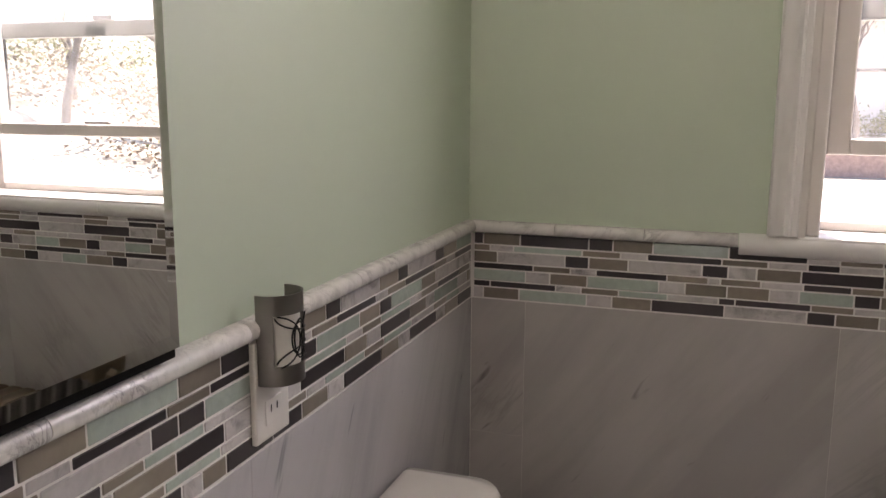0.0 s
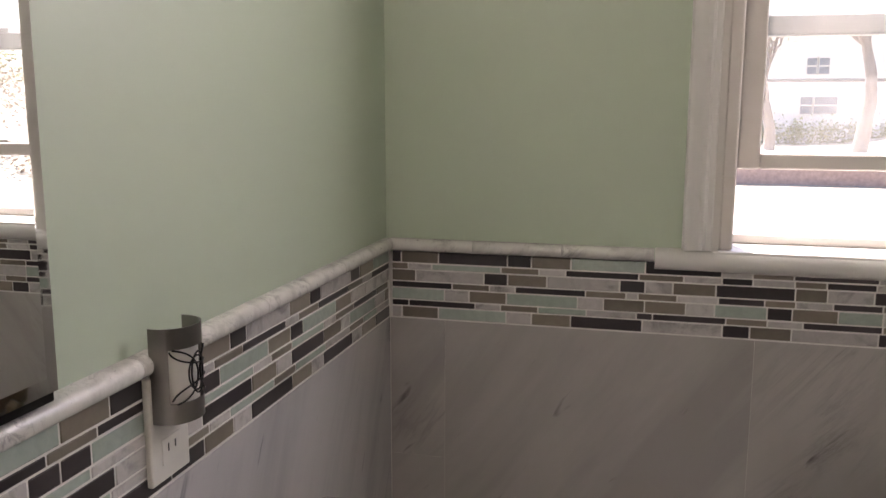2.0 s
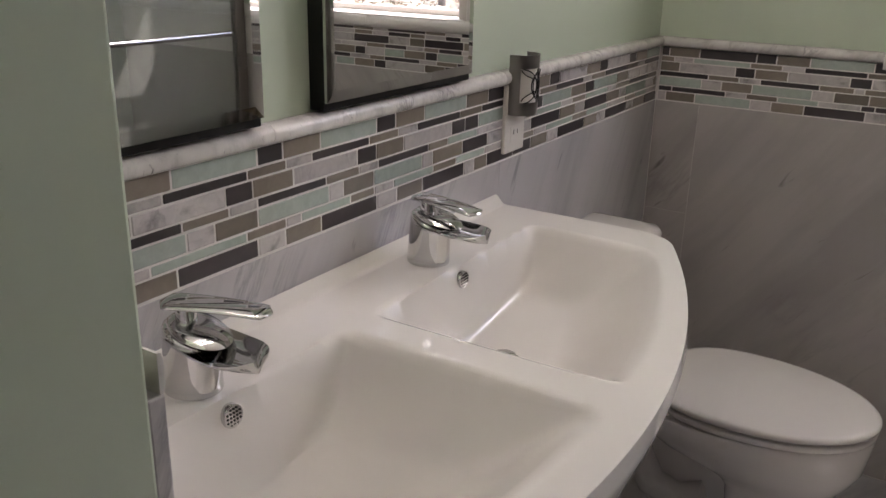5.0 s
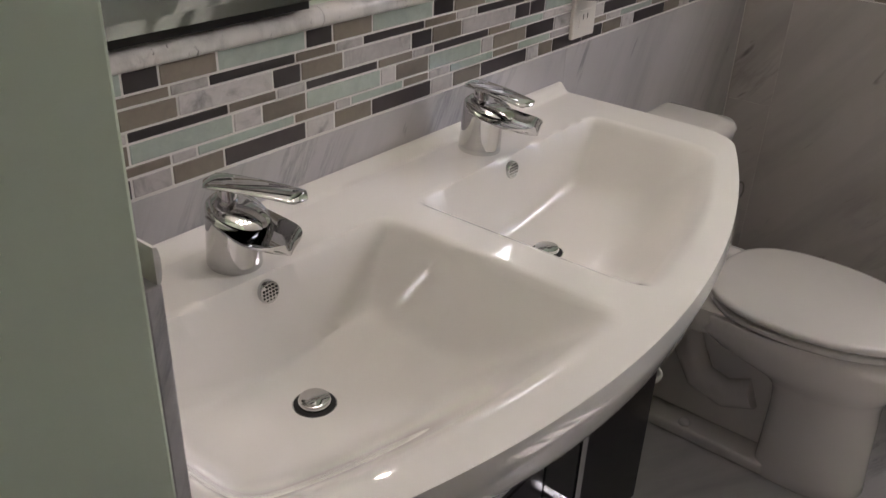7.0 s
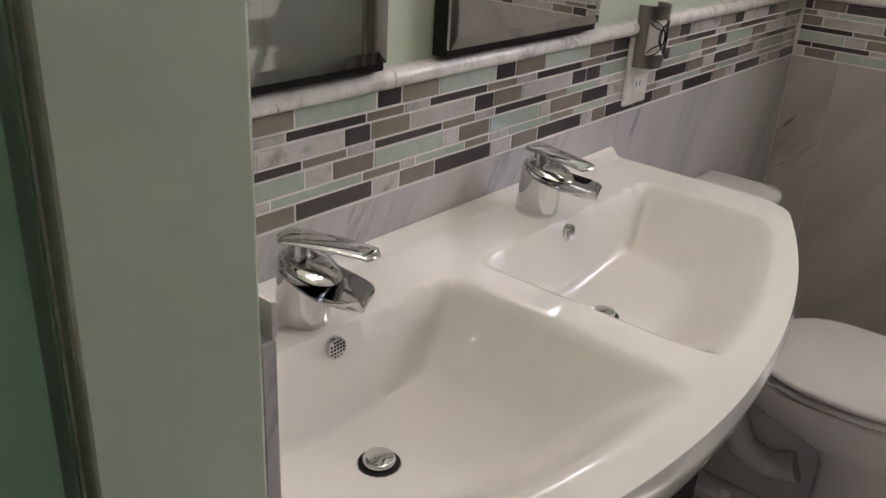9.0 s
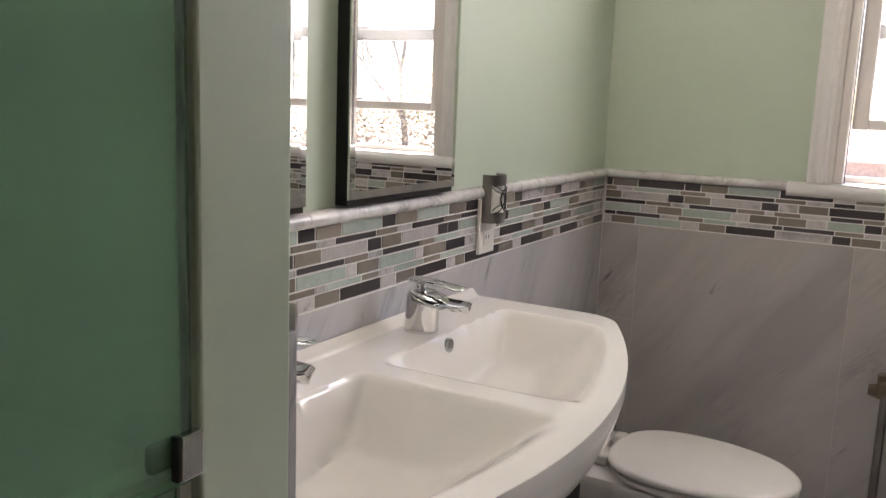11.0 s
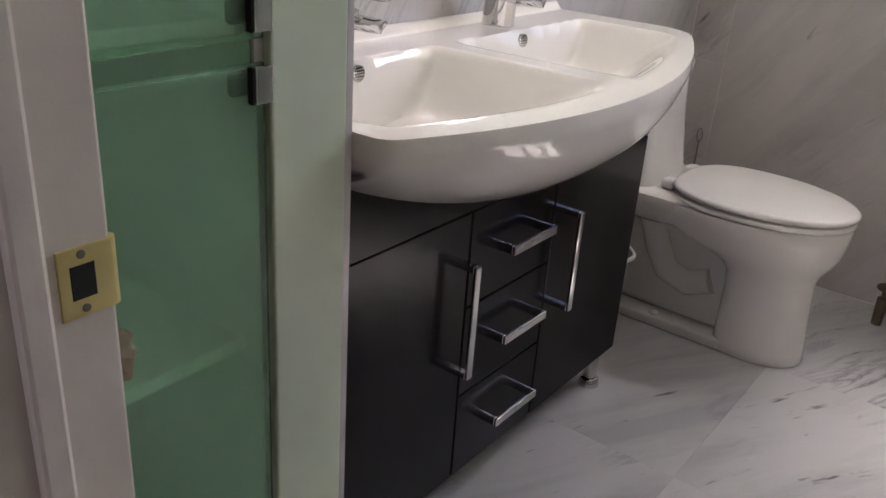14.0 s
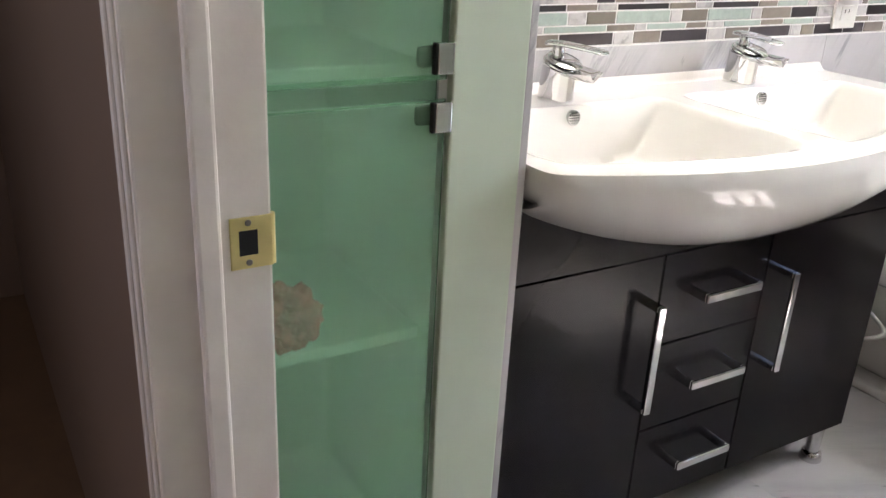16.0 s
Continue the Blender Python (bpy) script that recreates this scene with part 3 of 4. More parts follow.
def make_faucet(lever_turn):
    """Short chrome basin mixer: stout body, broad waterfall tray, oval cap and a flat lever on a short stem. Spout towards +x."""
    f = thing("faucet", (0, 0, 0), "polished chrome waterfall basin faucet with a flat lever", "faucet", "basin faucets")
    rings = [oval(0.0, 0.0335, 0.030, 0.0), oval(0.0, 0.0345, 0.031, 0.003)]
    for k in range(9):
        t = k / 8
        rings.append(oval(0.004 * t, 0.0340 - 0.002 * t, 0.0305 - 0.002 * t, 0.008 + 0.060 * t, -0.30 * t))
    rings.append(oval(0.004, 0.029, 0.0265, 0.071, -0.30))
    part("body", loft(rings), CHROME, f, "", 60)
    # waterfall tray: broad, with a rounded end and raised sides
    rings = []
    for k in range(19):
        t = k / 18
        x = -0.004 + 0.110 * t
        half = 0.0300 + 0.0055 * math.sin(math.pi * t * 0.8) if t < 0.62 else 0.0355 * math.sqrt(max(0.012, 1 - ((t - 0.62) / 0.385) ** 2.3))
        z = 0.059 - 0.012 * t + 0.010 * t * t
        top = [(x, half * s, z + 0.009 * s * s) for s in [i / 8 for i in range(-8, 9)]]
        low = [(x, half * s * 1.02, z - 0.006 + 0.013 * s * s) for s in [i / 8 for i in range(8, -9, -1)]]
        rings.append(top + low)
    part("spout", loft(rings), CHROME, f, "", 60)
    rings = [oval(0.014, 0.030, 0.0235, 0.0675, -0.22), oval(0.017, 0.0385, 0.0275, 0.0700, -0.22), oval(0.018, 0.0400, 0.0285, 0.0735, -0.22), oval(0.017, 0.0360, 0.0255, 0.0770, -0.20), oval(0.012, 0.020, 0.016, 0.0790, -0.18), oval(0.006, 0.004, 0.004, 0.0795, -0.1)]
    part("cap", loft(rings), CHROME, f, "", 60)
    part("stem", cylinder((-0.002, 0, 0.074), (-0.004, 0, 0.097), 0.0125, 0.0095, 24, 0.001), CHROME, f, "", 50)
    rings = []
    for k in range(17):
        t = k / 16
        x = -0.028 + 0.120 * t
        end = min(t, 1 - t)
        taper = math.sqrt(max(0.03, 1 - ((0.09 - end) / 0.09) ** 2)) if end < 0.09 else 1.0
        half = (0.0205 - 0.0020 * t) * taper
        th = (0.0046 - 0.0010 * t) * taper
        z = 0.100 - 0.003 * t - 0.004 * t * t + 0.0015 * math.sin(math.pi * t)
        rings.append([(x, half * math.copysign(abs(math.cos(a)) ** 0.75, math.cos(a)), z + th * math.copysign(abs(math.sin(a)) ** 0.9, math.sin(a))) for a in [2 * math.pi * i / 28 for i in range(28)]])
    lever = loft(rings)
    bmesh.ops.transform(lever, matrix=Matrix.Rotation(radians(lever_turn), 4, "Z"), verts=lever.verts)
    part("lever", lever, CHROME, f, "", 75)
    return f


for (fx, fy, turn) in ((-0.530, 0.690, 0.0), (-0.524, 0.212, 30.0)):
    fa = make_faucet(turn)
    fa.matrix_basis = pose(fx, fy, SINK_TOP - 0.0005, 0, 0, -4)

# ---- vanity cabinet ----
CAB_X, CAB_Y0, CAB_Y1, CAB_Z0 = -0.282, -0.066, 0.955, 0.100
vanity = thing("vanity_cabinet", (-0.44, 0.43, 0), "dark espresso lacquered vanity cabinet on short metal feet", "cabinet")


def under_sink(y):
    return SINK_TOP - 0.006 - 0.055 - 0.113 * max(0.0, 1 - abs((y - 0.45) / 0.58) ** 2.2) + 0.004


def arched_board(x0, x1, y0, y1, z0, n=24):
    """An upright board whose top follows the belly of the washbasin."""
    rows = [[(x, y0 + (y1 - y0) * k / n, z) for x, z in ((x0, z0), (x1, z0), (x1, under_sink(y0 + (y1 - y0) * k / n)), (x0, under_sink(y0 + (y1 - y0) * k / n)))] for k in range(n + 1)]
    return loft(rows)


part("cabinet_body", arched_board(WEST + 0.014, CAB_X - 0.019, CAB_Y0, CAB_Y1, CAB_Z0), ESPRESSO, vanity, "", 30)
G = 0.0016


def front_panel(name, y0, y1, z0, z1):
    return part(name, box(CAB_X - 0.0185, CAB_X, y0 + G, y1 - G, z0 + G, z1 - G, 0.0022), ESPRESSO, vanity)


def bar_handle(owner, y0, y1, z0, z1, upright):
    """Square chrome bow handle: flat bar on two posts."""
    out = CAB_X + 0.041
    bar = part("handle", box(out - 0.007, out, y0, y1, z0, z1, 0.0018), CHROME, owner, "square chrome bow handle")
    if upright:
        for a, b in ((z0, z0 + 0.011), (z1 - 0.011, z1)):
            part("handle_post", box(CAB_X, out - 0.006, y0, y1, a, b, 0.0012), CHROME, bar)
    else:
        for a, b in ((y0, y0 + 0.009), (y1 - 0.009, y1)):
            part("handle_post", box(CAB_X, out - 0.006, a, b, z0, z1, 0.0012), CHROME, bar)


part("top_panel", arched_board(CAB_X - 0.0185, CAB_X, CAB_Y0 + G, CAB_Y1 - G, 0.640 + G), ESPRESSO, vanity, "", 30)
left = front_panel("door", CAB_Y0, 0.292, CAB_Z0, 0.640)
bar_handle(left, 0.256, 0.271, 0.350, 0.562, True)
right = front_panel("door", 0.566, CAB_Y1, CAB_Z0, 0.640)
bar_handle(right, 0.600, 0.615, 0.350, 0.562, True)
for z0, z1, hz in ((0.460, 0.640, 0.556), (0.280, 0.460, 0.380), (CAB_Z0, 0.280, 0.202)):
    drawer = front_panel("drawer", 0.292, 0.566, z0, z1)
    bar_handle(drawer, 0.370, 0.510, hz - 0.008, hz + 0.008, False)
for x in (-0.312, -0.53):
    for y in (CAB_Y0 + 0.05, CAB_Y1 - 0.045):
        foot = part("foot", cylinder((x, y, 0.022), (x, y, CAB_Z0 + 0.001), 0.016, 0.018, 20), CHROME, vanity, "chrome cabinet foot", 40)
        part("foot_pad", cylinder((x, y, 0.0), (x, y, 0.024), 0.027, 0.022, 24, 0.004), CHROME, foot, "", 40)

# ---- toilet ----
toilet = thing("toilet", (-0.25, 1.385, 0), "white one-piece elongated toilet with the lid closed", "toilet")
TY, TIP, TY_T = 1.398, 0.108, 1.397


def egg(x0, x1, half, z, count=48, power=2.3, cy=TY):
    """Outline of a bowl: rounded square at the back (x0), long oval to the front (x1)."""
    cx = x0 + (x1 - x0) * 0.42
    pts = []
    for i in range(count):
        a = 2 * math.pi * i / count
        c, s = math.cos(a), math.sin(a)
        p = power if c < 0 else 2.0
        rx = (x1 - cx) if c > 0 else (cx - x0)
        pts.append((cx + rx * math.copysign(abs(c) ** (2 / p), c), cy + half * math.copysign(abs(s) ** (2 / p), s), z))
    return pts


def slab(x0, x1, half, z0, z1, r=0.006, power=2.6):
    return loft([egg(x0 + r, x1 - r, half - r, z0, power=power), egg(x0, x1, half, z0 + r, power=power), egg(x0, x1, half, z1 - r, power=power), egg(x0 + r * 0.6, x1 - r * 0.6, half - r * 0.6, z1 - r * 0.35, power=power), egg(x0 + r * 2, x1 - r * 2, half - r * 2, z1, power=power)])


bowl_rings = []
for z, x0, x1, half, pw in ((0.0, -0.16, 0.062, 0.098, 5.0), (0.004, -0.163, 0.065, 0.101, 5.0), (0.03, -0.163, 0.062, 0.100, 5.0), (0.10, -0.162, 0.056, 0.097, 5.0), (0.19, -0.162, 0.050, 0.096, 5.0), (0.235, -0.168, 0.048, 0.100, 4.5), (0.262, -0.195, 0.060, 0.114, 3.4), (0.288, -0.25, 0.079, 0.139, 2.8), (0.318, -0.345, 0.094, 0.160, 2.5), (0.35, -0.400, 0.098, 0.171, 2.5), (0.388, -0.405, 0.102, 0.175, 2.5), (0.394, -0.400, 0.098, 0.171, 2.5)):
    bowl_rings.append(egg(x0, x1, half, z, power=pw))
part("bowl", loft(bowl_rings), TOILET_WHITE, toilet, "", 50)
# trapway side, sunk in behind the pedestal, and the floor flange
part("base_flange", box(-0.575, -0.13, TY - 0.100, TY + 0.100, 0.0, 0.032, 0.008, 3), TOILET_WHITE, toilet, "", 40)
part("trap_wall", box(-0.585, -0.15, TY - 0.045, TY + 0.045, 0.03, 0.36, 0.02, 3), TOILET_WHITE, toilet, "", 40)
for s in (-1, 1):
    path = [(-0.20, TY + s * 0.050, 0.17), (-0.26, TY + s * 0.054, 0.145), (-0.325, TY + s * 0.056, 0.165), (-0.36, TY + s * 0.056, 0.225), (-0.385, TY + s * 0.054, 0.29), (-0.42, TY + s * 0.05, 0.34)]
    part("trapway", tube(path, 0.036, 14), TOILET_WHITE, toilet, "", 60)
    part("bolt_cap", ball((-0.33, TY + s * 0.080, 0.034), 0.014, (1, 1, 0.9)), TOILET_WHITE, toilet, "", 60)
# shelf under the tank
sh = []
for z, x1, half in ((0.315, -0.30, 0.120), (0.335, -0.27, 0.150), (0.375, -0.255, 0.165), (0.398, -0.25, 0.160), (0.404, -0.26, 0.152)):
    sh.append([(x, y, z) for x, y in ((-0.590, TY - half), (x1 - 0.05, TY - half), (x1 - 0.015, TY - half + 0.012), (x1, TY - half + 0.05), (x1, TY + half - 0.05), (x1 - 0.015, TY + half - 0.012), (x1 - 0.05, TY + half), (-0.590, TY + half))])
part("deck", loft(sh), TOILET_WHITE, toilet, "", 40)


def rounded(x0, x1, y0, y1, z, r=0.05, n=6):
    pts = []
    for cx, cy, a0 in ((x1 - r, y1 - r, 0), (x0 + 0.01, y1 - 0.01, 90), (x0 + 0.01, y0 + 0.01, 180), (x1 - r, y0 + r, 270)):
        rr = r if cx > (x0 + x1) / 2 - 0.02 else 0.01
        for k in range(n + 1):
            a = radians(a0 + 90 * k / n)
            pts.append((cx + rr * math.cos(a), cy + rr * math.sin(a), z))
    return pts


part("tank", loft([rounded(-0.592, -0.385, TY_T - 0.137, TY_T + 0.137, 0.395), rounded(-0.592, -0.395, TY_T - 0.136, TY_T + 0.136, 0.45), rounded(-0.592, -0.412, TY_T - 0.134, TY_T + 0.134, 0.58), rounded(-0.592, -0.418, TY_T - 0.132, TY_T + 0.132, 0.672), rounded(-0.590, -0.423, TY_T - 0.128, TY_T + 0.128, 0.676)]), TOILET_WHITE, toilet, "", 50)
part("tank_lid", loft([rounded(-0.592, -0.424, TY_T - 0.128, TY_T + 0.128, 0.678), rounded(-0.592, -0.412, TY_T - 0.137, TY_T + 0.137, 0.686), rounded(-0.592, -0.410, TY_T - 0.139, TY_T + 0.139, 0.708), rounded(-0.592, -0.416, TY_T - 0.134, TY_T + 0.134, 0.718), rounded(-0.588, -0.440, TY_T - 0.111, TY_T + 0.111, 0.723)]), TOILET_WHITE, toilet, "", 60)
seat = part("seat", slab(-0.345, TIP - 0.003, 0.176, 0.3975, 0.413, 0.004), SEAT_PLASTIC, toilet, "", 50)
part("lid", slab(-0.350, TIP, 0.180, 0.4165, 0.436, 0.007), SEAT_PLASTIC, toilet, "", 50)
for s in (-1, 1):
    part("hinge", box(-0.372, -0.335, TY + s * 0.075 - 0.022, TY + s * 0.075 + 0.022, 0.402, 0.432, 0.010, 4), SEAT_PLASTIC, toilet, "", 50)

# ---- mirrors ----
def add_mirror(y0, y1, label):
    """Frameless mirror with a ground edge on a thin dark box."""
    z0, z1 = RAIL_TOP + 0.004, 1.86
    x0, x1 = WEST - 0.009, WEST + 0.022
    m = thing("wall_mirror", (WEST, (y0 + y1) / 2, z0), label, "mirror", "mirrors over the washbasin")
    part("backing", box(x0, x1 - 0.006, y0, y1, z0, z1, 0.001), DARK_METAL, m, "dark metal mirror box")
    b = 0.015
    z0 += 0.011  # the box shows as a dark strip under the glass
    bm = bmesh.new()
    outer = [bm.verts.new((x1 - 0.0011, y, z)) for y, z in ((y0, z0), (y1, z0), (y1, z1), (y0, z1))]
    inner = [bm.verts.new((x1, y, z)) for y, z in ((y0 + b, z0 + b), (y1 - b, z0 + b), (y1 - b, z1 - b), (y0 + b, z1 - b))]
    back = [bm.verts.new((x1 - 0.0055, y, z)) for y, z in ((y0, z0), (y1, z0), (y1, z1), (y0, z1))]
    for i in range(4):
        j = (i + 1) % 4
        bm.faces.new((outer[i], outer[j], inner[j], inner[i]))
        bm.faces.new((back[i], back[j], outer[j], outer[i]))
    bm.faces.new(back[::-1])
    part("bevel", bm, MIRROR_EDGE, m, "bevelled mirror edge")
    part("mirror_glass", box(x1 - 0.002, x1 + 0.0004, y0 + b, y1 - b, z0 + b, z1 - b), MIRROR, m)
    return m


add_mirror(0.516, 0.890, "tall wall mirror with a bright cut edge and dark sides")
add_mirror(0.026, 0.398, "tall wall mirror with a bright cut edge and dark sides")


# ---- light bar over the mirrors ----
bar = thing("vanity_light", (WEST, 0.45, 2.02), "steel light bar with four small lit opal bulbs over the mirrors", "wall lamp")
part("back_bar", box(WEST - 0.009, WEST + 0.022, 0.08, 0.82, 1.985, 2.055, 0.008, 3), STEEL, bar, "", 40)
for k in range(4):
    y = 0.15 + 0.20 * k
    arm = part("lamp_holder", cylinder((WEST + 0.020, y, 2.02), (WEST + 0.065, y, 2.02), 0.022, 0.026, 24, 0.002), CHROME, bar, "", 40)
    part("bulb", ball((WEST + 0.092, y, 2.02), 0.024, (1.3, 1, 1), u=24, v=16), GLOBE, arm, "lit opal glass bulb", 80)

# ---- night light on the outlet ----
plate = thing("outlet_plate", (WEST, 1.085, 1.01), "ivory outlet plate set over the mosaic", "outlet")
PX = WEST + 0.0075
part("cover", box(WEST - 0.0015, PX, 1.046, 1.124, 0.950, 1.078, 0.0025, 3), PLATE, plate)
for z in (0.985, 1.042):
    o = part("socket", box(PX - 0.001, PX + 0.0012, 1.066, 1.104, z - 0.016, z + 0.016, 0.001), PLATE, plate)
    for dy in (-0.007, 0.007):
        part("slot", box(PX + 0.0008, PX + 0.0016, 1.085 + dy - 0.001, 1.085 + dy + 0.001, z - 0.001, z + 0.008), BLACK, o)
night = thing("night_light", (WEST, 1.075, 1.09), "brushed steel plug-in night light with a curved openwork shade", "night light")


def shade_ring(z, r, y=1.088, x=WEST + 0.012, a0=-100, a1=100, n=20):
    return [(x + r * 0.95 * math.cos(radians(a0 + (a1 - a0) * k / n)), y + r * math.sin(radians(a0 + (a1 - a0) * k / n)), z) for k in range(n + 1)]


def shade_band(z0, z1, a0=-100, a1=100, r=0.036, thick=0.0018):
    out0, out1 = shade_ring(z0, r, a0=a0, a1=a1), shade_ring(z1, r, a0=a0, a1=a1)
    in0, in1 = shade_ring(z0, r - thick, a0=a0, a1=a1), shade_ring(z1, r - thick, a0=a0, a1=a1)
    bm = bmesh.new()
    rows = [[bm.verts.new(p) for p in row] for row in (out0, out1, in1, in0)]
    for a, b in zip(rows, rows[1:] + rows[:1]):
        for i in range(len(out0) - 1):
            bm.faces.new((a[i], a[i + 1], b[i + 1], b[i]))
    for e in (0, -1):
        bm.faces.new([r[e] for r in rows])
    return bm


bm = shade_band(1.024, 1.048)
bm = joined(bm, shade_band(1.110, 1.134))
bm = joined(bm, shade_band(1.048, 1.110, -100, -62))
bm = joined(bm, shade_band(1.048, 1.110, 42, 100))
shade = part("shade", bm, STEEL, night, "", 40)
part("diffuser", joined(None, shade_band(1.044, 1.114, -64, 44, 0.031, 0.002)), PLATE, night, "pale diffuser behind the openwork", 40)


def on_shade(a, z, r=0.0368):
    return (WEST + 0.012 + r * 0.95 * math.cos(radians(a)), 1.088 + r * math.sin(radians(a)), z)


for ca, cz, ra, rz, t0, t1 in ((-6, 1.079, 20, 0.020, 0, 360), (-3, 1.079, 17, 0.024, 0, 360), (40, 1.110, 100, 0.022, 185, 268), (40, 1.048, 98, 0.024, 95, 172), (-66, 1.078, 62, 0.032, -75, 80), (42, 1.080, 40, 0.028, 110, 250)):
    pts = [on_shade(ca + ra * math.cos(radians(t0 + (t1 - t0) * k / 24)), cz + rz * math.sin(radians(t0 + (t1 - t0) * k / 24))) for k in range(25)]
    pts = [p for p in pts if p[0] > WEST + 0.01]
    part("scroll", tube(pts, 0.0011, 6), DARK_METAL, shade)
part("plug_body", box(WEST + 0.0078, WEST + 0.026, 1.073, 1.106, 1.030, 1.100, 0.004), PLATE, night)

# ---- radiator ----
radiator = thing("cast_iron_radiator", (0.48, 1.80, 0), "old bronzed cast-iron column radiator standing under the window", "radiator")
RY0, RY1, RZ0, RZ1, RX0, STEP, COUNT = 1.735, 1.860, 0.075, 0.618, 0.252, 0.0445, 13


def section_mesh(x, first):
    """One section: three ribs on a flat web between a foot and a head that meet the neighbours."""
    bm = None
    bm = box(x - 0.0085, x + 0.0085, RY0 + 0.001, RY1 - 0.001, RZ0 + 0.02, RZ1 - 0.03, 0.006, 2)
    for y in (RY0 + 0.018, (RY0 + RY1) / 2, RY1 - 0.018):
        bm = cylinder((x, y, RZ0 + 0.02), (x, y, RZ1 - 0.03), 0.0105, sides=12, bm=bm)
    bm = box(x - 0.016, x + 0.016, RY0 + 0.004, RY1 - 0.004, RZ0, RZ0 + 0.055, 0.013, 3, bm=bm)
    for z in (RZ0 + 0.03, RZ1 - 0.04):
        bm = cylinder((x - STEP / 2, (RY0 + RY1) / 2, z), (x + STEP / 2, (RY0 + RY1) / 2, z), 0.02, sides=14, bm=bm)
    if first:
        for y in (RY0 + 0.02, RY1 - 0.02):
            bm = cylinder((x, y, 0.0), (x, y, RZ0 + 0.02), 0.017, 0.012, 12, bm=bm)
    return bm


for i in range(COUNT):
    x = RX0 + STEP * i
    s = part("section", section_mesh(x, i in (0, COUNT - 1)), IRON, radiator, "", 45)
    bm = box(x - 0.0215, x + 0.0215, RY0 + 0.004, RY1 - 0.004, RZ1 - 0.048, RZ1, 0.011, 3)
    bm = cylinder((x, RY0 + 0.016, RZ1 - 0.03), (x, RY0 - 0.004, RZ1 - 0.03), 0.010, 0.007, 12, 0.002, bm=bm)
    part("section_crown", bm, RUST, s, "worn tan top", 60)
part("end_plug", cylinder((RX0 - 0.042, (RY0 + RY1) / 2, RZ1 - 0.04), (RX0 - 0.015, (RY0 + RY1) / 2, RZ1 - 0.04), 0.015, 0.021, 6, 0.002), RUST, radiator)
part("air_vent", cylinder((RX0 - 0.010, RY0 + 0.03, RZ1 - 0.02), (RX0 - 0.010, RY0 + 0.03, RZ1 + 0.016), 0.012, sides=12, bevel=0.003), RUST, radiator)
valve = part("valve", cylinder((0.165, 1.795, 0.0), (0.165, 1.795, 0.085), 0.014, 0.016, 14, 0.002), RUST, radiator, "worn bronze radiator valve", 40)
part("valve_wheel", cylinder((0.165, 1.795, 0.112), (0.165, 1.795, 0.124), 0.026, sides=10, bevel=0.004), RUST, valve, "", 40)
part("valve_stem", cylinder((0.165, 1.795, 0.08), (0.165, 1.795, 0.118), 0.008, sides=10), RUST, valve)
part("supply_pipe", cylinder((0.165, 1.795, 0.070), (RX0, 1.795, 0.105), 0.013, sides=12), IRON, radiator, "", 40)

# ---- small things round the toilet ----
supply = thing("supply_hose", (-0.45, 1.05, 0), "braided water supply hose looped beside the vanity", "hose")
pts = []
for k in range(25):
    t = k / 24
    pts.append((-0.590 + 0.245 * math.sin(math.pi * t) ** 0.8, 1.02 + 0.14 * t + 0.05 * math.sin(math.pi * t), 0.16 + 0.20 * t + 0.02 * math.sin(2 * math.pi * t)))
part("hose_tube", tube(pts, 0.006, 10), HOSE, supply, "", 60)
part("stop_valve", cylinder((-0.60, 1.02, 0.16), (-0.565, 1.02, 0.16), 0.012, sides=14, bevel=0.002), CHROME, supply, "", 40)
hook = thing("toilet_brush", (-0.492, 1.885, 0), "slim toilet brush with a wire loop handle", "brush")
part("holder", cylinder((-0.492, 1.872, 0.0), (-0.492, 1.872, 0.20), 0.036, 0.032, 24, 0.004), PORCELAIN, hook, "", 40)
part("handle_rod", cylinder((-0.492, 1.872, 0.19), (-0.492, 1.872, 0.390), 0.0028, sides=8), STEEL, hook)
loop = [(-0.492 + 0.009 * math.cos(radians(a)), 1.872, 0.410 + 0.022 * math.sin(radians(a))) for a in range(-90, 271, 15)]
part("handle_loop", tube(loop, 0.0025, 8), STEEL, hook, "", 60)

# ---- shower ----
shower = thing("shower_enclosure", (0.95, 0.9, 0), "clear glass shower screen with a steel post and towel bar", "shower")
part("glass_panel", box(0.942, 0.950, 0.35, 1.86, 0.04, 1.95), SHOWER_GLASS, shower)
part("wall_post", box(0.932, 0.960, 1.86, 1.905, 0.0, 1.97, 0.003), STEEL, shower)
part("bottom_track", box(0.93, 0.962, 0.35, 1.86, 0.0, 0.04, 0.003), STEEL, shower)
part("towel_bar", cylinder((0.90, 0.66, 1.017), (0.90, 1.80, 1.017), 0.009, sides=16), CHROME, shower, "polished steel towel bar", 40)
for y in (0.72, 1.76):
    part("bar_bracket", cylinder((0.90, y, 1.017), (0.942, y, 1.017), 0.008, sides=14), CHROME, shower, "", 40)

# ---- outdoors ----
GRASS = speckled("pale_dry_grass", (0.48, 0.45, 0.36), 0.9, amount=0.35, scale=0.6, fine=30, bump=0.4)
SIDING = speckled("cream_siding", (0.82, 0.79, 0.76), 0.6, amount=0.04, scale=2)
ROOF = speckled("grey_shingle_roof", (0.16, 0.15, 0.15), 0.8, amount=0.2, scale=3)
DARK_PANE = shader("dark_window_pane", (0.20, 0.21, 0.25), 0.08)
BRICK = speckled("red_brick", (0.50, 0.36, 0.31), 0.85, amount=0.3, scale=9)
BARK = speckled("grey_bark", (0.26, 0.22, 0.20), 0.9, amount=0.35, scale=12, fine=60, bump=0.5)
LEAF = speckled("yellow_green_leaves", (0.20, 0.21, 0.08), 0.7, amount=0.4, scale=3)
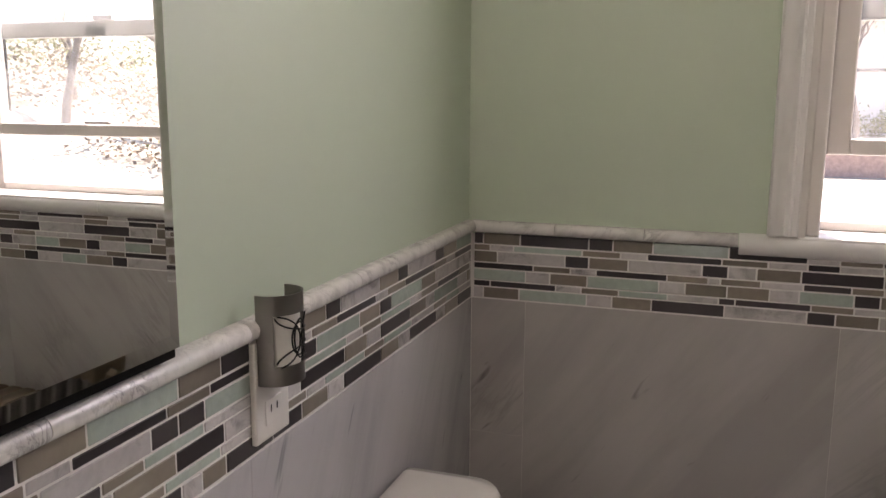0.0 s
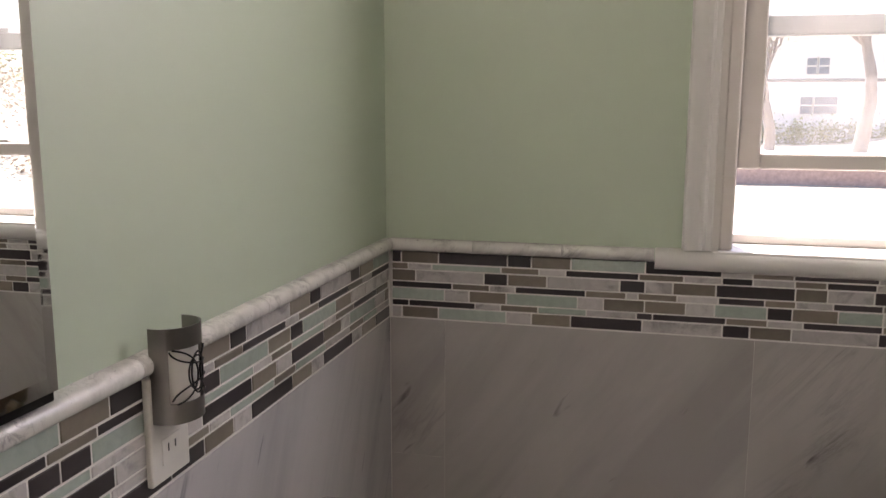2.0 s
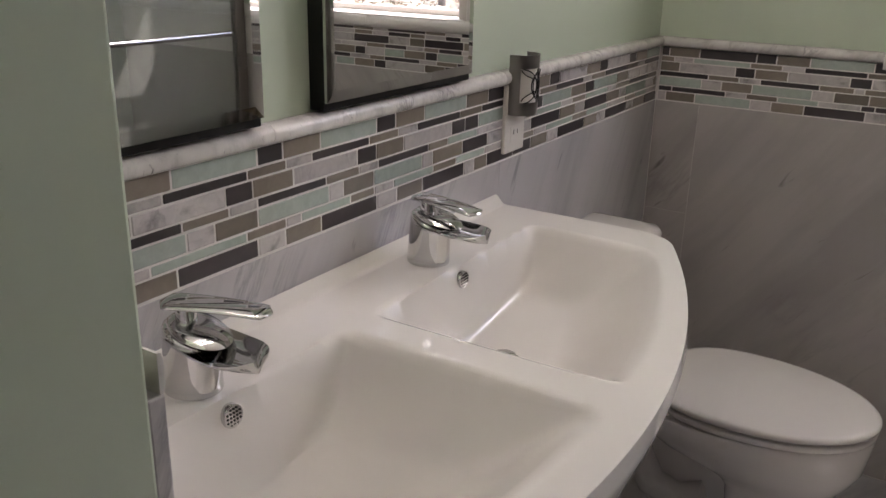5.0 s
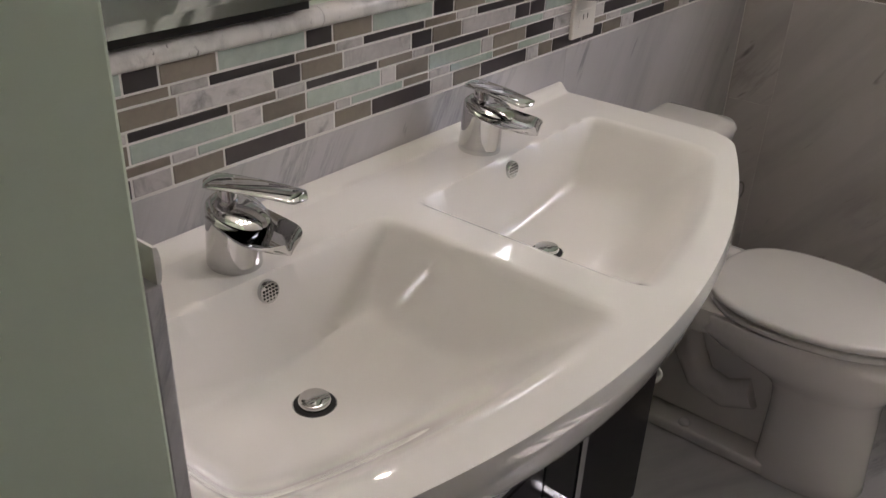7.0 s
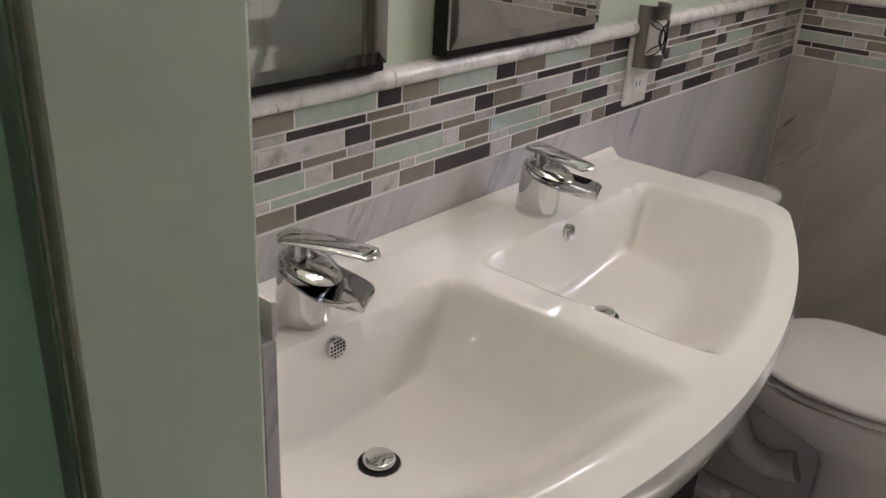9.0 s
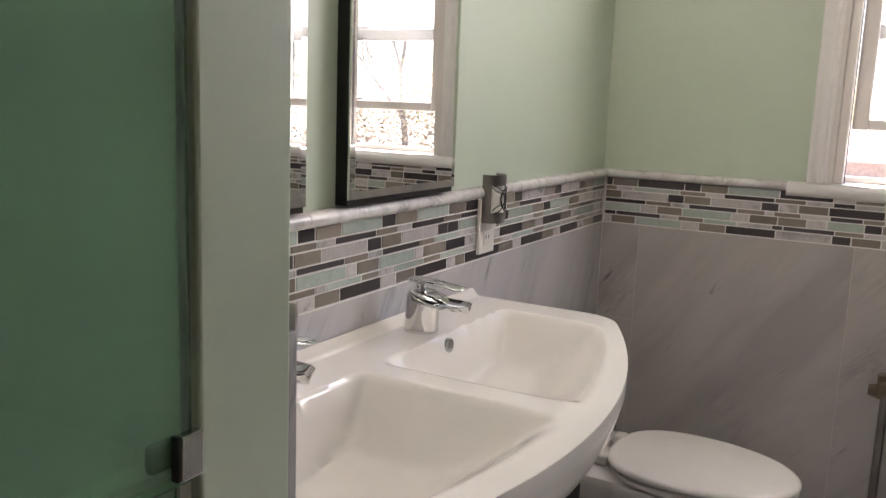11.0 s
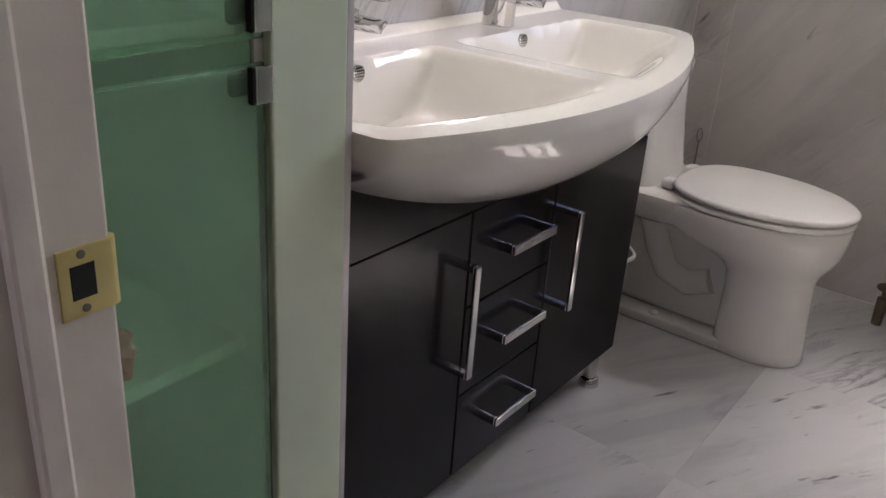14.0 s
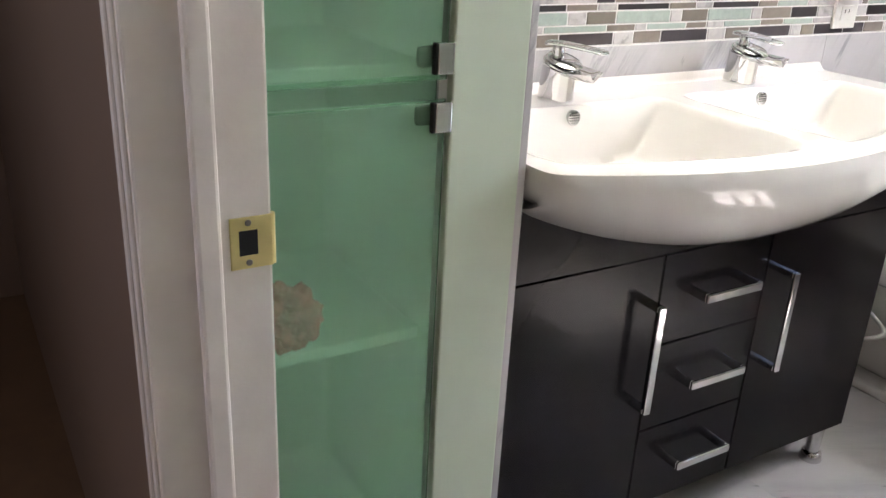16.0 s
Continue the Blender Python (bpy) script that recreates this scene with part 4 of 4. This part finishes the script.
TWIG = speckled("dry_brown_twigs", (0.24, 0.19, 0.14), 0.9, amount=0.3, scale=4)
GROUND_Z = -0.45
bm = bmesh.new()
n = 72
rows = []
for i in range(n + 1):
    row = []
    for j in range(n + 1):
        u = 2 * i / n - 1
        x, y = math.copysign(240 * abs(u) ** 2.6, u), 2.3 + 300 * (j / n) ** 2.2
        rise = 2.6 * smooth01((x - 7) / 14) * smooth01((y - 6) / 10)
        row.append(bm.verts.new((x, y, GROUND_Z + rise)))
    rows.append(row)
for i in range(n):
    for j in range(n):
        bm.faces.new((rows[i][j], rows[i + 1][j], rows[i + 1][j + 1], rows[i][j + 1]))
structure("ground", bm, GRASS, "pale sunlit dry grass outside the window", "ground", 60)
house = thing("neighbour_house", (9, 48, GROUND_Z), "cream sided two-storey house across the yard", "house")
part("wall", box(1.0, 17.0, 48, 57, GROUND_Z, 5.2), SIDING, house)
for k in range(27):
    z = GROUND_Z + 0.2 + 0.2 * k
    part("clapboard", box(1.0, 17.0, 47.97, 48.001, z, z + 0.19), SIDING, house)
part("belt_course", box(0.9, 17.1, 47.9, 48.001, 2.66, 2.82), ROOF, house)
rings = [[(0.4, 47.4, 5.2), (0.4, 57.6, 5.2), (0.4, 52.5, 8.2)], [(17.6, 47.4, 5.2), (17.6, 57.6, 5.2), (17.6, 52.5, 8.2)]]
part("roof", loft(rings), ROOF, house)
for x0, x1, z0, z1 in ((6.85, 7.30, 3.05, 3.85), (7.42, 7.90, 3.05, 3.85), (6.65, 7.20, 1.05, 1.90), (7.32, 8.40, 1.05, 1.90), (11.0, 11.6, 3.05, 3.85), (11.7, 12.3, 3.05, 3.85), (3.0, 3.6, 3.05, 3.85), (11.0, 12.3, 1.05, 1.90)):
    w = part("window", box(x0 - 0.08, x1 + 0.08, 47.9, 47.99, z0 - 0.08, z1 + 0.08), TRIM, house)
    part("pane", box(x0, x1, 47.86, 47.905, z0, z1), DARK_PANE, w)
    part("glazing_bar", box(x0, x1, 47.84, 47.862, (z0 + z1) / 2 - 0.03, (z0 + z1) / 2 + 0.03), TRIM, w)
garden_wall = thing("garden_wall", (2, 22.1, GROUND_Z), "low red brick garden wall across the yard", "wall")
part("masonry", box(-4, 8.5, 22.0, 22.25, GROUND_Z - 0.1, 0.24, 0.01), BRICK, garden_wall)
part("coping", box(-4, 8.5, 21.95, 22.30, 0.24, 0.31, 0.01), SIDING, garden_wall)


def limb(bm, p, d, length, r, depth, rng, tips):
    pts, q, v = [p], p.copy(), d.copy()
    for _ in range(5):
        v = (v + Vector((rng.uniform(-0.22, 0.22), rng.uniform(-0.22, 0.22), rng.uniform(-0.06, 0.16)))).normalized()
        q = q + v * (length / 5)
        pts.append(q.copy())
    rings = []
    sides = 7 if depth > 1 else 4
    for i, c in enumerate(pts):
        rr = r * (1 - 0.55 * i / 5)
        dd = (pts[min(i + 1, 5)] - pts[max(i - 1, 0)]).normalized()
        s = dd.cross(Vector((0.3, 0.9, 0.2))).normalized()
        u = s.cross(dd)
        rings.append([c + rr * (math.cos(2 * math.pi * k / sides) * s + math.sin(2 * math.pi * k / sides) * u) for k in range(sides)])
    bm = joined(bm, loft(rings))
    tips.append(q)
    if depth:
        for _ in range(rng.choice((2, 3, 3, 4))):
            at = pts[rng.randint(2, 5)]
            out = (v + Vector((rng.uniform(-1, 1), rng.uniform(-1, 1), rng.uniform(-0.1, 0.7)))).normalized()
            bm = limb(bm, at.copy(), out, length * rng.uniform(0.5, 0.75), r * 0.5, depth - 1, rng, tips)
    return bm


def leaf_cloud(centres, spread, count, size, rng):
    bm = bmesh.new()
    for _ in range(count):
        c = rng.choice(centres)
        p = Vector((c[0] + rng.gauss(0, spread), c[1] + rng.gauss(0, spread), max(c[2] + rng.gauss(0, spread * 0.8), GROUND_Z)))
        a = Vector((rng.uniform(-1, 1), rng.uniform(-1, 1), rng.uniform(-1, 1))).normalized()
        b = a.orthogonal().normalized()
        s = size * rng.uniform(0.6, 1.4)
        vs = [bm.verts.new(p + a * s), bm.verts.new(p + b * s * 0.5), bm.verts.new(p - a * s), bm.verts.new(p - b * s * 0.5)]
        bm.faces.new(vs)
    return bm


rng = random.Random(7)
for x, y, h, r in ((4.4, 40.0, 5.0, 0.26), (7.4, 37.0, 5.5, 0.32), (11.5, 17.0, 2.6, 0.10), (13.5, 16.0, 3.0, 0.12), (10.2, 18.0, 2.8, 0.10), (15.5, 18.5, 3.2, 0.12), (8.8, 21.0, 3.0, 0.12)):
    base = GROUND_Z + 2.6 * smooth01((x - 7) / 14) * smooth01((y - 6) / 10) - 0.1
    tree = thing("bare_tree", (x, y, base), "bare grey tree with thin branching limbs", "tree", "trees in the yard")
    tips = []
    part("trunk", limb(None, Vector((x, y, base)), Vector((0.03, 0, 1)), h, r, 3, rng, tips), BARK, tree, "", 60)
    part("crown", leaf_cloud(tips, 0.5, 500, 0.045, rng), LEAF, tree, "sparse young yellow-green leaves")
scrub_at = []
for k in range(70):
    x, y = rng.uniform(7, 24), rng.uniform(14.5, 22)
    scrub_at.append((x, y, GROUND_Z + 2.6 * smooth01((x - 7) / 14) * smooth01((y - 6) / 10) + rng.uniform(0.1, 1.3)))
tagged(finish("scrub", leaf_cloud(scrub_at, 0.45, 16000, 0.06, rng), TWIG), "tangled dry brown scrub on the bank", "scrub", "", "stuff")
tagged(finish("hedge", leaf_cloud([(x, y, z + 0.9) for x, y, z in scrub_at[:40]], 0.5, 9000, 0.05, rng), LEAF), "yellow-green hedge along the bank", "hedge", "", "stuff")
shrub_at = [(5.0 + 1.4 * k, 46.5, GROUND_Z + 0.5) for k in range(8)]
tagged(finish("foundation_shrubs", leaf_cloud(shrub_at, 0.4, 5000, 0.08, rng), LEAF), "low shrubs along the house", "shrub", "", "stuff")


def rail_profile(z0, z1, proud, n=8):
    """Half-round marble nosing: points of its section."""
    c, r = (z0 + z1) / 2, (z1 - z0) / 2
    return [(-0.0098, z0)] + [(proud * math.cos(radians(a)), c + r * math.sin(radians(a))) for a in [-90 + 180 * k / n for k in range(n + 1)]] + [(-0.0098, z1)]


# ---- marble wainscot, mosaic band and rail, piece by piece ----
part("grout_bed", box(WEST - 0.0101, WEST - 0.0009, PART_Y1, NORTH + 0.0099, 0.0, BAND_TOP + 0.004), GROUT, wall_west)
part("grout_bed", box(WEST - 0.0008, EAST, NORTH + 0.0009, NORTH + 0.0101, 0.0, 1.075), GROUT, wall_north)
J = 0.0003
# the wainscot on the partition shows its cut edge
part("marble_panel", box(WEST, CLOSET_X - 0.001, PART_Y1 - 0.001, PART_Y1 + 0.0115, 0.001, BAND_TOP, 0.0015, 2), MARBLE_SIDE, partition)
part("rail_piece", loft([[(x, PART_Y1 + 0.010 + p * 0.2, z) for p, z in rail_profile(BAND_TOP + 0.0006, RAIL_TOP, 0.013)] for x in (WEST, CLOSET_X - 0.001)]), MARBLE_RAIL, partition, "", 50)
for y0, y1 in ((PART_Y1 + 0.0125, 1.043), (1.043, NORTH + 0.001)):
    part("marble_panel", box(WEST - 0.009, WEST, y0 + J, y1 - J, 0.001, BAND_LOW - 0.001, 0.0004, 1), MARBLE_SIDE, wall_west)
for x0, x1, z0, z1 in ((WEST + 0.001, -0.480, 0.001, 0.330), (WEST + 0.001, -0.480, 0.330, 0.634), (WEST + 0.001, -0.480, 0.634, BAND_LOW), (-0.480, 0.130, 0.001, BAND_LOW), (0.130, 0.740, 0.001, BAND_LOW), (0.740, 1.350, 0.001, BAND_LOW), (1.350, EAST - 0.001, 0.001, BAND_LOW)):
    part("marble_panel", box(x0 + J, x1 - J, NORTH, NORTH + 0.009, z0 + J, z1 - J, 0.0004, 1), MARBLE_WALL, wall_north)
WEST_ROWS = [
    (-0.114, "D51 T77 G135 D45 T77 G135 D47 T74 G128 D49 T79 G131 T77 D180 T77 D46 M143 T78 D44 M143 D49 T77 G98"),
    (-0.114, "T64 M52 D131 T72 M52 D131 T70 M51 D128 T74 M52 D131 T75 D196 M40 T77 D139 M49 T79 D140 T78 M53 D106"),
    (-0.114, "T69 M137 D46 T75 M137 D46 T75 M137 D46 T71 M143 D44 D46 G214 D46 G141 T78 D46 G144 T153 M146"),
    (-0.114, "D138 T74 M48 D135 T74 M48 D135 T74 M47 D137 T60 G99 M192 T23 G141 M57 T73 G129 M56 T90 D131 T70"),
    (-0.114, "G147 M40 T73 G140 M44 T73 G140 M32 T73 G130 M32 T95 D265 D135 T79 M54 D131 T82 M43 G143 M63 T22"),
    (-0.114, "T54 M35 G150 T72 M35 G150 T72 M30 G107 T58 M50 G113 T73 G99 M140 T62 M55 G134 T77 G124 M118 T74 G158"),
    (-0.114, "M52 T74 D132 M52 T73 D132 M51 T73 D130 M53 T72 D132 M36 T46 D103 D76 T76 M52 D138 T77 M50 D141 M52 T80 D88"),
]
NORTH_ROWS = [
    (-0.594, "D21 T80 D144 D49 T79 G144 D142 M56 T73 D146 M55 T80 D146 M55 T80 D71"),
    (-0.594, "T36 M51 G145 T78 M53 D142 T85 M70 D56 M74 T56 D85 M62 T72 M147 M62 T72 M76"),
    (-0.594, "T52 M145 D49 T80 M143 D49 M52 T80 D142 T56 M80 D140 M141 D140 M74"),
    (-0.594, "D130 T79 M53 D141 T79 M23 T74 M76 D84 T55 M65 D85 T73 M208 T73 M124"),
    (-0.594, "G114 M52 T78 G144 M51 T79 T78 M53 G95 D45 T80 G153 D42 T86 G153 D42 T77"),
    (-0.594, "D37 D142 M53 T77 G194 D31 D137 T75 M63 D137 T58 M80 D143 T58 M80 D57"),
    (-0.594, "M22 T79 G143 M52 T79 D140 M150 D50 T75 M150 D46 T81 G154 D46 T81 G74"),
]
COURSES = []
z = 1.0782
for k in range(7):
    h = 0.0223 if k % 2 == 0 else 0.0111
    COURSES.append((z - h, z))
    z -= h + 0.0028
tile_meshes = {}


def tile_mesh(length, height, kind, upright_axis):
    key = (length, round(height, 4), kind, upright_axis)
    if key not in tile_meshes:
        l, t = length / 1000 - 0.0028, 0.0092
        b = box(-t, 0, 0, l, 0, height, 0.0009, 1) if upright_axis == "y" else box(0, l, 0, t, 0, height, 0.0009, 1)
        me = bpy.data.meshes.new("mosaic_tile")
        bmesh.ops.recalc_face_normals(b, faces=b.faces)
        b.to_mesh(me)
        b.free()
        me.materials.append(TILES[kind])
        tile_meshes[key] = me
    return tile_meshes[key]


tile_rng = random.Random(3)
for rows, axis, owner in ((WEST_ROWS, "y", wall_west), (NORTH_ROWS, "x", wall_north)):
    for (start, text), (z0, z1) in zip(rows, COURSES):
        u = start
        for word in text.split():
            kind, run = word[0], int(word[1:])
            # long runs are two or three tiles
            runs = [run] if run <= 150 else ([run // 2, run - run // 2] if run < 240 else [run // 3, run // 3, run - 2 * (run // 3)])
            for k, w in enumerate(runs):
                top = min(z1, 1.0635) if axis == "x" and u > -0.062 else z1
                if top - z0 > 0.004 and w > 8 and (axis == "x" or u + w / 1000 > PART_Y1):
                    ob = new("mosaic_tile", tile_mesh(w, top - z0, kind if k == 0 else "M", axis))
                    lift = tile_rng.uniform(-0.0004, 0.0004)
                    ob.location = (WEST + lift, u, z0) if axis == "y" else (u, NORTH + lift, z0)
                    ob.parent = owner
                u += w / 1000



section = rail_profile(BAND_TOP + 0.0006, RAIL_TOP, 0.013)
cuts = [PART_Y1 + 0.001, 0.12, 0.425, 0.73, 1.035, 1.34, 1.645, NORTH - 0.001]
for a, b in zip(cuts, cuts[1:]):
    part("rail_piece", loft([[(WEST + p, y, z) for p, z in section] for y in (a + 0.0006, b - 0.0006)]), MARBLE_RAIL, wall_west, "", 50)
cuts = [WEST + 0.001, -0.42, -0.24, -0.062]
for a, b in zip(cuts, cuts[1:]):
    part("rail_piece", loft([[(x, NORTH - p, z) for p, z in section] for x in (a + 0.0006, b - 0.0006)]), MARBLE_RAIL, wall_north, "", 50)
section = rail_profile(1.0655, 1.1065, 0.019)
for a, b in ((-0.0615, 0.41), (0.411, 0.80), (0.801, EAST - 0.001)):
    part("sill_piece", loft([[(x, NORTH - p, z) for p, z in section] for x in (a, b)]), TRIM, wall_north, "", 50)

# ---- floor tiles ----
for i in range(4):
    for j in range(5):
        x0, y0 = -0.61 + 0.61 * i, -0.505 + 0.61 * j
        x1, y1 = min(x0 + 0.61, EAST), min(y0 + 0.61, NORTH)
        if x1 - x0 > 0.02 and y1 - y0 > 0.02:
            part("floor_tile", box(x0 + 0.0002, x1 - 0.0002, y0 + 0.0002, y1 - 0.0002, -0.010, 0.0, 0.0002, 1), MARBLE_FLOOR, floor)
